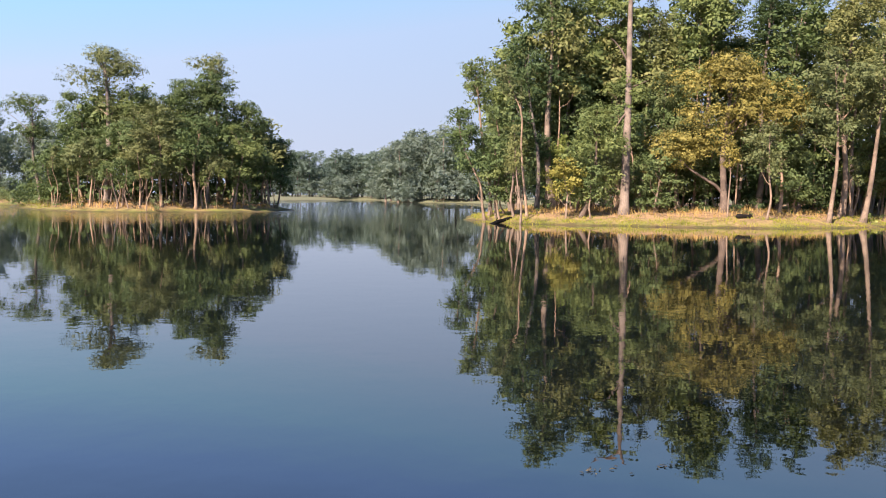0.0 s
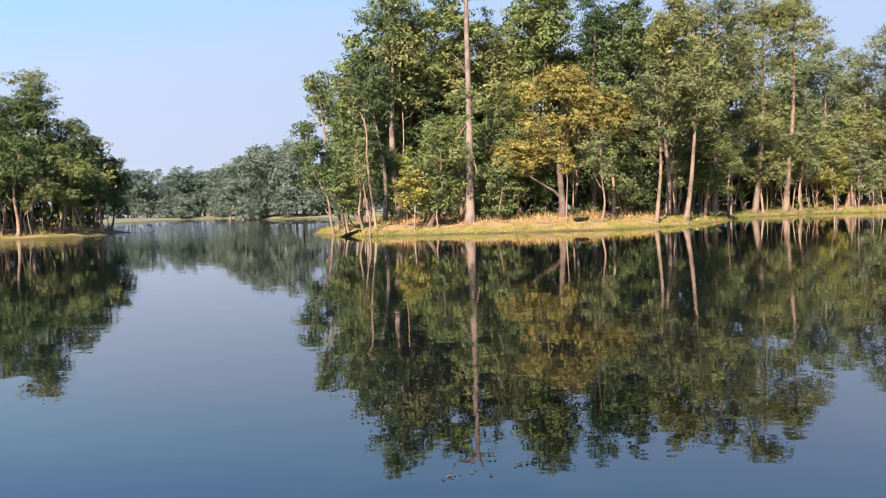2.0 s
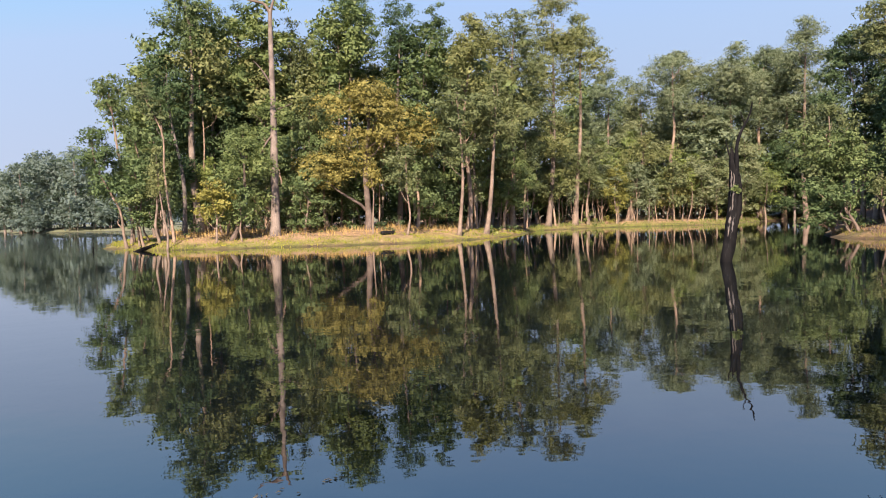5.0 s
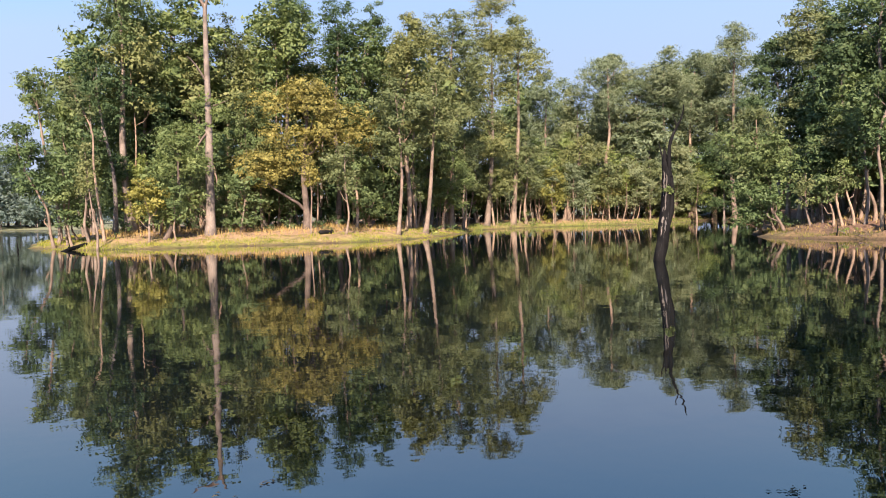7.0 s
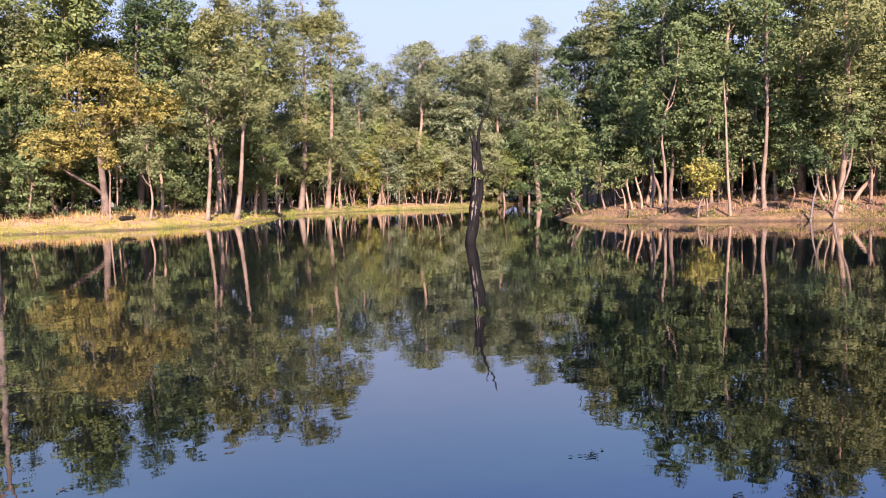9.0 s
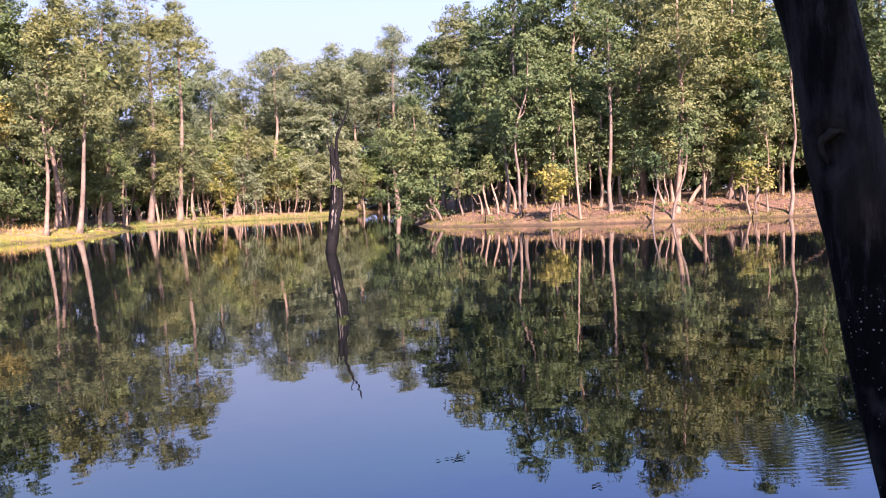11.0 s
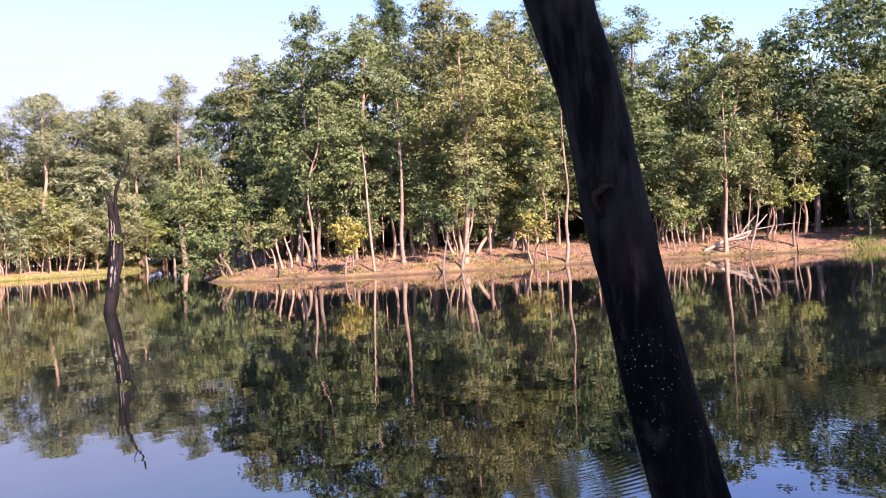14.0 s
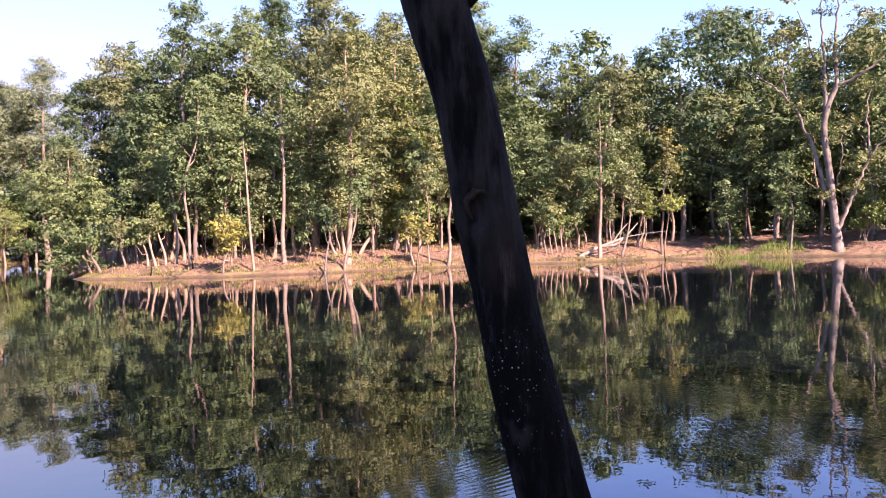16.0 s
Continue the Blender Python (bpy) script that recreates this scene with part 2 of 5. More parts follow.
def ground_material():
    m, n, l, p = material("ground_soil")
    geo = n.new("ShaderNodeNewGeometry")
    pos = geo.outputs["Position"]
    sep = n.new("ShaderNodeSeparateXYZ")
    l.new(pos, sep.inputs[0])
    at = n.new("ShaderNodeVertexColor")
    at.layer_name = "soil"
    fine = noise_tex(n, l, pos, 4.5, 10, 0.78)
    broad = noise_tex(n, l, pos, 0.35, 4, 0.6)
    red = ramp(n, l, fine, [(0.3, (0.065, 0.036, 0.023)), (0.5, (0.15, 0.083, 0.052)), (0.7, (0.26, 0.155, 0.1))])
    ochre = ramp(n, l, fine, [(0.3, (0.15, 0.092, 0.048)), (0.5, (0.3, 0.19, 0.1)), (0.7, (0.42, 0.3, 0.17))])
    dry = mix(n, l, at.outputs[0], ochre, red)
    grass = ramp(n, l, fine, [(0.3, (0.09, 0.11, 0.02)), (0.55, (0.19, 0.2, 0.035)), (0.75, (0.34, 0.31, 0.08))])
    low = n.new("ShaderNodeMapRange")
    l.new(sep.outputs[2], low.inputs[0])
    low.inputs[1].default_value, low.inputs[2].default_value = 0.5, 0.2
    k = n.new("ShaderNodeMath")
    k.operation = "MULTIPLY"
    l.new(low.outputs[0], k.inputs[0])
    l.new(ramp(n, l, broad, [(0.35, (0.25, 0.25, 0.25)), (0.6, (1, 1, 1))]), k.inputs[1])
    k2 = n.new("ShaderNodeMath")
    k2.operation = "MULTIPLY"
    l.new(k.outputs[0], k2.inputs[0])
    l.new(ramp(n, l, at.outputs[0], [(0.0, (1, 1, 1)), (1.0, (0.3, 0.3, 0.3))]), k2.inputs[1])
    col = mix(n, l, k2.outputs[0], dry, grass)
    litter = noise_tex(n, l, pos, 1.3, 6, 0.75)
    col = mix(n, l, ramp(n, l, litter, [(0.5, (0, 0, 0)), (0.64, (0.8, 0.8, 0.8))]), col, (0.11, 0.065, 0.035))
    worn = noise_tex(n, l, pos, 0.9, 5, 0.65)
    col = mix(n, l, 1.0, col, ramp(n, l, worn, [(0.35, (0.5, 0.5, 0.52)), (0.5, (0.95, 0.95, 0.95)), (0.68, (1.12, 1.08, 1.0))]), "MULTIPLY")
    flat, away = n.new("ShaderNodeVectorMath"), n.new("ShaderNodeMapRange")
    flat.operation = "LENGTH"
    l.new(pos, flat.inputs[0])
    l.new(flat.outputs["Value"], away.inputs[0])
    away.inputs[1].default_value, away.inputs[2].default_value = 120, 150
    col = mix(n, l, away.outputs[0], col, ramp(n, l, fine, [(0.3, (0.07, 0.088, 0.045)), (0.6, (0.16, 0.165, 0.088))]))
    wet = n.new("ShaderNodeMapRange")
    l.new(sep.outputs[2], wet.inputs[0])
    wet.inputs[1].default_value, wet.inputs[2].default_value = 0.15, 0.05
    col = mix(n, l, wet.outputs[0], col, mix(n, l, 1.0, col, (0.45, 0.43, 0.42), "MULTIPLY"))
    l.new(col, p.inputs["Base Color"])
    p.inputs["Roughness"].default_value = 0.95
    bump(n, l, fine, 0.8, 0.08, p)
    return m


WATER, GROUND = water_material(), ground_material()


# ---- mesh helpers ----
def mesh_of(name, verts, faces, mat, smooth=True, slots=None):
    """A mesh from arrays; all faces have the same number of corners. slots: a material number for each face, where mat is a list."""
    me = bpy.data.meshes.new(name)
    verts, faces = np.asarray(verts, np.float32), np.asarray(faces, np.int32)
    k = faces.shape[1]
    me.vertices.add(len(verts))
    me.vertices.foreach_set("co", verts.ravel())
    me.loops.add(faces.size)
    me.loops.foreach_set("vertex_index", faces.ravel())
    me.polygons.add(len(faces))
    me.polygons.foreach_set("loop_start", np.arange(0, faces.size, k, dtype=np.int32))
    me.polygons.foreach_set("use_smooth", np.full(len(faces), smooth))
    for m in mat if isinstance(mat, list) else [mat]:
        me.materials.append(m)
    if slots is not None:
        me.polygons.foreach_set("material_index", np.asarray(slots, np.int32))
    me.update(calc_edges=True)
    return me


def tube(points, radii, sides=8, rng=None, rough=0.0):
    """Vertices and quads of a tapered tube along points."""
    pts, radii = np.asarray(points, float), np.asarray(radii, float)
    tang = np.gradient(pts, axis=0)
    tang /= np.linalg.norm(tang, axis=1)[:, None] + 1e-9
    side = np.cross(tang, (0.31, 0.94, 0.13))
    side /= np.linalg.norm(side, axis=1)[:, None] + 1e-9
    up = np.cross(tang, side)
    ang = np.linspace(0, 2 * np.pi, sides, endpoint=False)
    r = radii[:, None] * np.ones(sides)
    if rng is not None and rough:
        r = r * (1 + rough * rng.standard_normal(r.shape))
    v = pts[:, None] + r[..., None] * (np.cos(ang)[None, :, None] * side[:, None] + np.sin(ang)[None, :, None] * up[:, None])
    i, j = np.meshgrid(np.arange(len(pts) - 1), np.arange(sides), indexing="ij")
    a, b = i * sides + j, i * sides + (j + 1) % sides
    quads = np.stack([a, b, b + sides, a + sides], -1).reshape(-1, 4)
    return v.reshape(-1, 3), quads


def bent(p0, p1, n, rng, wob):
    """A wandering line of n points from p0 to p1."""
    p0, p1 = np.asarray(p0, float), np.asarray(p1, float)
    t = np.linspace(0, 1, n)[:, None]
    d = np.zeros((n, 3))
    for k in (1, 2, 3):
        d += np.sin(t * np.pi * k) * rng.normal(0, wob / k, 3)
    return p0 + (p1 - p0) * t + d


def curve3(points, n):
    """A smooth line of n points through a few given ones."""
    p = np.array(points, float)
    s = np.concatenate([[0], np.cumsum(np.linalg.norm(np.diff(p, axis=0), axis=1))])
    u = np.linspace(0, s[-1], n)
    q = np.stack([np.interp(u, s, p[:, k]) for k in range(3)], 1)
    for _ in range(max(1, n // 12)):
        q[1:-1] = 0.25 * q[:-2] + 0.5 * q[1:-1] + 0.25 * q[2:]
    return q


def leaf_blades(centres, normals, size, rng):
    """Three-cornered leaf blades."""
    n = len(centres)
    normals = normals / (np.linalg.norm(normals, axis=1)[:, None] + 1e-9)
    side = np.cross(normals, rng.standard_normal((n, 3)))
    side /= np.linalg.norm(side, axis=1)[:, None] + 1e-9
    along = np.cross(normals, side)
    s = size * rng.uniform(0.65, 1.35, (n, 1))
    v = np.stack([centres - along * s * 0.42 - side * s * 0.34, centres - along * s * 0.42 + side * s * 0.34, centres + along * s * 0.58], 1)
    return v.reshape(-1, 3), np.arange(n * 3).reshape(n, 3)


def crown_leaves(clumps, radii, size, dens, rng):
    """Sprays of leaves over the upper and outer skin of a set of clumps."""
    size = size * 0.76
    out, nor = [], []
    for c, r in zip(clumps, radii):
        n = max(3, int(dens * r * r / (size * size) / 6 * rng.uniform(0.75, 1.25)))
        d = rng.standard_normal((n, 3))
        d[:, 2] += 0.65
        d /= np.linalg.norm(d, axis=1)[:, None]
        lump = 1 + 0.18 * np.sin(3.1 * d[:, :1] + 7 * c[0]) + 0.18 * np.sin(3.7 * d[:, 1:2] + 7 * c[1])
        spray = c + d * r * lump * rng.uniform(0.25, 1.06, (n, 1)) ** 0.45 * (1.08, 1.08, 0.62)
        face = d * 0.9 + (0, 0, 0.35) + 0.35 * rng.standard_normal((n, 3))
        k = 6
        out.append(np.repeat(spray, k, 0) + rng.standard_normal((n * k, 3)) * size * (0.8, 0.8, 0.45))
        nor.append(np.repeat(face, k, 0) + 0.25 * rng.standard_normal((n * k, 3)))
    v, f = leaf_blades(np.concatenate(out), np.concatenate(nor), size, rng)
    k = 9  # broad shaded leaves in the heart of each clump
    r = np.repeat(np.asarray(radii, float), k)[:, None]
    hearts = np.repeat(np.asarray(clumps, float), k, 0) + rng.uniform(-1, 1, (len(r), 3)) * r * (0.38, 0.38, 0.2) - r * (0, 0, 0.1)
    v2, f2 = leaf_blades(hearts, rng.standard_normal((len(r), 3)) * (1, 1, 0.4), np.clip(r * 0.38, 0.15, 0.42), rng)
    return np.concatenate([v, v2]), np.concatenate([f, f2 + len(v)])


def part(name, me, parent, label=""):
    ob = new(name, me)
    ob.parent = parent
    if label:
        ob["label"] = label
    return ob


# ---- land and water ----
LANDS = [
    # forest point with its grassy front and the bay behind it
    [(2.6, 57), (4.4, 52.8), (14, 49.6), (21.5, 48.6), (29, 52.5), (36, 61), (44, 70.5), (55, 73), (64, 69), (71, 70), (84, 79), (90, 80), (140, 150), (60, 230), (22, 140), (6, 95), (2.6, 72), (2.0, 64)],
    # red bank
    [(90, 79.5), (79, 63.5), (64, 50.5), (50, 39.8), (41.6, 33.6), (38.4, 29.5), (38.9, 24), (40.3, 19.4), (42.2, 16.6), (44.8, 14), (48.8, 6.5), (51, 1.2), (53, -3.7), (51.5, -11), (49, -15), (44, -26), (34, -36), (60, -120), (220, -120), (220, 140), (140, 150)],
    # wooded island
    [(-41, 80), (-35, 74.5), (-27.5, 72.5), (-22, 77.5), (-17.8, 83), (-17.5, 92), (-23, 110), (-40, 118), (-54, 108), (-50, 92)],
    # low spit beyond the island
    [(-54, 107), (-62, 128), (-80, 165), (-180, 190), (-200, 80), (-85, 96)],
    # far shore
    [(-3500, 120), (-220, 170), (-100, 192), (-46, 217), (-36, 292), (-24, 292), (-14, 206), (-4, 200), (5, 199), (14, 170), (60, 160), (140, 150), (3500, 300), (3500, 3500), (-3500, 3500)],
    # bank on which the camera stands
    [(-60, -20), (-14, -1), (-3, 2.2), (0, 2.7), (2.0, 2.4), (3.2, 1.2), (3.3, -0.6), (4.5, -3), (9, -9), (18, -22), (34, -36), (60, -120), (-60, -120)],
    # the land behind
    [(-3500, 120), (-200, 80), (-120, 20), (-60, -20), (-60, -60), (60, -60), (220, -120), (220, 140), (3500, 300), (3500, -3500), (-3500, -3500)],
]


def inside_by(px, py):
    """Metres by which points lie inside the land (negative: out in the lake)."""
    best = np.full(px.shape, -1e9)
    for poly in LANDS:
        q = np.array(poly, float)
        d2, ins = np.full(px.shape, 1e18), np.zeros(px.shape, bool)
        for (x0, y0), (x1, y1) in zip(q, np.roll(q, -1, 0)):
            ex, ey = x1 - x0, y1 - y0
            t = np.clip(((px - x0) * ex + (py - y0) * ey) / (ex * ex + ey * ey), 0, 1)
            d2 = np.minimum(d2, (px - x0 - t * ex) ** 2 + (py - y0 - t * ey) ** 2)
            cross = ((y0 > py) != (y1 > py)) & (px < ex * (py - y0) / (ey if ey else 1e-9) + x0)
            ins ^= cross
        d = np.sqrt(d2)
        best = np.maximum(best, np.where(ins, d, -d))
    return best


def redness(px, py):
    """1 on the red bank, 0 on the grassy point."""
    return np.clip((px - 0.85 * py - 8) / 6, 0, 1) * np.clip((np.hypot(px, py) - 20) / 5, 0, 1)


def ground_height(px, py):
    px, py = np.asarray(px, float), np.asarray(py, float)
    far = np.hypot(px, py)
    wob = 0.55 * np.sin(px * 0.83 + 1.3 * np.sin(py * 0.41)) * np.cos(py * 0.71 + px * 0.23) + 0.3 * np.sin(px * 2.3 + py * 1.7)
    s = inside_by(px, py) + wob * np.clip((far - 8) / 20, 0, 1)
    red = redness(px, py)
    near = far < 14
    rise = np.where(near, 0.3, 1.0 + 0.45 * red) * (1 - np.exp(-np.maximum(s, 0) / np.where(near, 2.0, 4.6 - 0.8 * red)))
    z = np.where(s > 0, 0.02 + 0.03 * np.clip(s, 0, 1) + rise, np.maximum(-1.6, s * 0.22))
    return z + np.where(s > 0.5, 0.05 * np.sin(px * 1.9 + py * 0.6) * np.sin(py * 1.3 - px * 0.4), 0)


def ground_z(x, y):
    return float(ground_height(np.array([x]), np.array([y]))[0])


def build_ground():
    az = np.radians(np.concatenate([np.arange(-36, 112, 0.9), np.arange(112, 324, 4.0)]))
    r = np.concatenate([[0.02, 0.3], np.arange(0.6, 9, 0.4), np.arange(9, 30, 1.0), np.arange(30, 76, 0.75), np.arange(76, 150, 1.8), np.arange(150, 330, 6.0), np.geomspace(330, 3300, 16)])
    A, R = np.meshgrid(az, r)
    X, Y = R * np.sin(A), R * np.cos(A)
    Z = ground_height(X, Y)
    Z[R > 1200] = np.maximum(Z[R > 1200], 0.6)
    na, nr = len(az), len(r)
    i, j = np.meshgrid(np.arange(nr - 1), np.arange(na), indexing="ij")
    a, b = i * na + j, i * na + (j + 1) % na
    faces = np.stack([a, a + na, b + na, b], -1).reshape(-1, 4)
    verts = np.stack([X, Y, Z], -1).reshape(-1, 3)
    me = mesh_of("ground", verts, faces, GROUND)
    col = me.color_attributes.new("soil", "FLOAT_COLOR", "POINT")
    k = redness(X, Y).ravel()
    col.data.foreach_set("color", np.repeat(k, 4).astype(np.float32))
    return tagged(new("ground", me), "low lake shore of ochre and red soil with grassy edges", "ground", kind="structure")


build_ground()
g = [(-3400, -3400, 0), (3400, -3400, 0), (3400, 3400, 0), (-3400, 3400, 0)]
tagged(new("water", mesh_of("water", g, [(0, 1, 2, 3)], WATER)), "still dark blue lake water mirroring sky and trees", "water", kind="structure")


# ---- trees ----
SPECIES = {
    # leaf, bark, label
    "green": ("green", "pale", "tall broadleaf tree with a full green crown"),
    "dark": ("dark", "grey", "dense dark green broadleaf tree in the wood"),
    "olive": ("olive", "pale", "slender tree with a sunlit olive green crown"),
    "lime": ("lime", "pale", "small tree with bright yellow-green leaves"),
    "yellow": ("yellow", "pale", "small tree with yellow autumn leaves"),
    "gold": ("gold", "brown", "spreading tree with a golden olive crown"),
    "russet": ("russet", "grey", "thin tree with russet dry leaves"),
    "bay": ("bay", "pale", "broadleaf tree at the bay, haze painted into pale green leaves"),
    "far": ("far", "grey", "tree on the far shore, haze painted into pale green leaves"),
}


def crown_shape(h, cb, rad, form, rng):
    """Centres and radii of a crown's clumps, between the heights cb and h."""
    span = (h - cb) * 1.04
    rad = rad * 1.12
    rc = np.clip(rad * 0.38, 0.45, 1.3 if rad < 3.7 else 2.0)
    count = int(np.clip(0.72 * rad * rad * span / (rc ** 3), 12, 95))
    ph = rng.uniform(0, 6.28, 4)
    pts, sizes = [], []
    for _ in range(count):
        u = rng.uniform(0, 1) ** (0.75 if form != "sparse" else 0.45)
        if form == "flat":
            prof = 0.55 + 0.5 * u if u < 0.8 else 1.0
        else:
            prof = math.sqrt(max(0.06, 1 - ((u - 0.42) / 0.62) ** 2))
        f = rng.uniform(0, 6.283)
        lobe = 1 + 0.22 * math.sin(2 * f + ph[0] + 3 * u) + 0.2 * math.sin(3 * f + ph[1] - 5 * u) + 0.16 * math.sin(9 * u + ph[2])
        r = rad * prof * lobe * rng.uniform(0.15, 1) ** 0.55
        r = max(0.0, r - rc * 0.35)
        s = rc * rng.uniform(0.6, 1.25) * (0.75 if u > 0.85 else 1)
        pts.append((r * math.cos(f), r * math.sin(f), cb + u * (span - s * 0.6)))
        sizes.append(s)
    pts, sizes = np.array(pts), np.array(sizes)
    done = [int(np.abs(pts[:, 2] - np.median(pts[:, 2])).argmin())]
    left = [k for k in range(len(pts)) if k != done[0]]
    while left:  # no clump hangs loose from the rest
        gap = np.linalg.norm((pts[left][:, None] - pts[done][None]) * (1, 1, 1.7), axis=2) - 0.75 * (sizes[left][:, None] + sizes[done][None])
        i, j = np.unravel_index(gap.argmin(), gap.shape)
        p, q = left[i], done[j]
        if gap[i, j] > 0:
            step = pts[q] - pts[p]
            pts[p] += step / np.linalg.norm(step * (1, 1, 1.7)) * gap[i, j]
        done.append(left.pop(int(i)))
    return pts, sizes


def grown(h, cb, rad, seed, form="dome", lean=(0, 0), trunk=None, size=0.215, dens=1.0, limbs=5, wob=0.25, top=0.9):
    """Vertices and faces of a tree's trunk, of each limb and of its crown. h: its height; cb: where the crown begins."""
    rng = np.random.default_rng(seed * 7919 + 13)
    r0 = trunk or 0.012 * h + 0.02
    tip = np.array((lean[0], lean[1], h * top))
    line = bent((0, 0, -0.3), tip, 12, rng, wob)
    t = np.linspace(0, 1, 12)
    radii = r0 * (1 - 0.8 * t) + r0 * 0.45 * np.exp(-t * 26)
    stem = tube(line, radii, 8, rng, 0.04)
    cl, cr = crown_shape(h, cb, rad, form, rng)
    frac = np.clip(cl[:, 2] / (h * top), 0, 1)
    cl[:, :2] += np.stack([np.interp(frac, t, line[:, 0]), np.interp(frac, t, line[:, 1])], 1)
    arms = []
    for k in rng.permutation(len(cl))[:limbs]:
        end = cl[k]
        t0 = float(np.clip((end[2] - 0.45 * np.hypot(*(end[:2] - line[6, :2])) - 0.8) / (h * top), 0.12, 0.86))
        start = np.array([np.interp(t0, t, line[:, a]) for a in range(3)])
        rl = np.interp(t0, t, radii) * 0.5
        arms.append(tube(bent(start, end, 6, rng, 0.18), np.linspace(rl, rl * 0.25, 6), 6))
    return stem, arms, crown_leaves(cl, cr, size, dens * 7.7, rng)


def tree(x, y, h, cb, rad, kind="green", seed=0, bark=None, label="", group="", **shape):
    """A tree with a trunk, limbs and a crown of single leaves, from the ground at x, y up to the height h."""
    leaf, wood, text = SPECIES[kind]
    wood = BARK[bark or wood]
    z = ground_z(x, y)
    base = new("tree")
    base.location = (x, y, z)
    tagged(base, label or text, "tree", group)
    stem, arms, crown = grown(h - z, cb - z, rad, seed, **shape)
    part("trunk", mesh_of("trunk", *stem, wood), base)
    for arm in arms:
        part("limb", mesh_of("limb", *arm, wood), base)
    part("crown", mesh_of("crown", *crown, LEAF[leaf]), base)
    return base


def woodland(label, spots, stock, mats, seed, low=0.85, high=1.15):
    """Trees too deep in a wood, or too far off, to tell apart: one mesh. stock: (parts, material numbers)."""
    rng = np.random.default_rng(seed)
    V, F, M, n = [], [], [], 0
    for x, y in spots:
        parts, slots = stock[int(rng.integers(len(stock)))]
        f, s = rng.uniform(0, 6.283), rng.uniform(low, high)
        turn = np.array([[math.cos(f), -math.sin(f), 0], [math.sin(f), math.cos(f), 0], [0, 0, rng.uniform(0.9, 1.1)]]) * s
        at = np.array((x, y, ground_z(x, y)))
        for (v, q), k in zip(parts, slots):
            q = q if q.shape[1] == 3 else np.concatenate([q[:, :3], q[:, [0, 2, 3]]])
            V.append(v @ turn.T + at)
            F.append(q + n)
            M.append(np.full(len(q), k))
            n += len(v)
    ob = new("woodland", mesh_of("woodland", np.concatenate(V), np.concatenate(F), mats, True, np.concatenate(M)))
    return tagged(ob, label, "woodland", kind="stuff")


def bush(x, y, h, rad, kind="green", seed=0, label="", size=0.2, dens=0.9, name="bush", group=""):
    """A shrub: a few stems and a low heap of leaves."""
    rng = np.random.default_rng(seed * 104729 + 5)
    base = new(name)
    base.location = (x, y, ground_z(x, y))
    tagged(base, label or "low leafy shrub under the trees", "bush", group)
    n = max(4, int(5 * rad))
    c = np.stack([rng.normal(0, rad * 0.5, n), rng.normal(0, rad * 0.5, n), rng.uniform(0.12, 0.85, n) * h], 1)
    for k in range(3):
        v, q = tube(bent((0, 0, -0.1), c[k], 5, rng, 0.05), np.linspace(0.03, 0.01, 5), 5)
        part("stem", mesh_of("stem", v, q, BARK["grey"]), base)
    v, q = crown_leaves(c, rng.uniform(0.3, 0.5, n) * min(h, rad * 1.5), size, dens * 5.0, rng)
    part("foliage", mesh_of("foliage", v, q, LEAF[SPECIES[kind][0]]), base)
    return base


# forest point: front and silhouette
tree(3.5, 59.9, 12.2, 8.7, 1.5, "green", 1, lean=(-1.2, 0.1), form="flat", limbs=6)
tree(3.1, 57.9, 8.1, 1.7, 1.7, "green", 2, lean=(-2.0, 0.1))
tree(5.3, 59.8, 8.5, 1.4, 1.7, "green", 6, lean=(-1.4, 0.1))
tree(4.1, 56.9, 6.2, 1.3, 1.2, "green", 7, lean=(-0.5, 0.0))
tree(8.7, 62.4, 20.0, 13.6, 2.1, "green", 8, lean=(-0.5, 0.1), trunk=0.3, bark="grey")
tree(7.2, 61.6, 14.2, 5.2, 2.2, "dark", 9, lean=(-0.8, 0.1))
tree(11.9, 68.0, 19.5, 7.0, 3.0, "dark", 10, lean=(0.9, -0.2))
tree(10.0, 65.2, 14.1, 5.4, 2.8, "dark", 11)
tree(16.2, 66.0, 18.3, 8.2, 2.2, "olive", 14, lean=(0.4, -0.1))
tree(20.7, 62.7, 20.7, 12.1, 2.7, "green", 15, lean=(0.3, -0.1))
tree(24.6, 62.3, 19.9, 11.6, 1.9, "dark", 16, lean=(0.5, -0.2))
tree(28.1, 63.0, 19.8, 10.3, 1.4, "dark", 17, lean=(0.5, -0.2))
tree(19.7, 55.6, 12.0, 4.5, 4.4, "gold", 18, trunk=0.28, limbs=10, dens=1.4, label="broad golden-olive tree with spreading limbs")
tree(28.7, 57.2, 17.8, 8.2, 2.3, "olive", 20, lean=(0.4, -0.2))
tree(36.5, 63.8, 20.4, 5.9, 3.2, "olive", 21, lean=(0.5, -0.3))
tree(46.0, 72.6, 24.4, 7.6, 4.6, "olive", 22, lean=(0.8, -0.5))
tree(50.1, 73.5, 23.4, 15.5, 2.5, "olive", 23, lean=(0.8, -0.5), dens=0.7)
tree(23.8, 56.2, 10.3, 2.5, 1.8, "green", 24)
tree(25.4, 52.2, 11.7, 5.0, 1.9, "olive", 25, trunk=0.15)
tree(28.8, 54.4, 13.0, 6.6, 2.2, "olive", 26, lean=(0.7, -0.4), trunk=0.2)
tree(41.5, 69.6, 10.2, 3.4, 2.3, "olive", 28, lean=(0.6, -0.3))
tree(47.0, 72.6, 10.0, 3.0, 2.8, "olive", 29)
tree(52.2, 73.9, 10.8, 3.0, 2.6, "olive", 30)
tree(56.1, 74.2, 7.1, 1.3, 1.3, "yellow", 31)
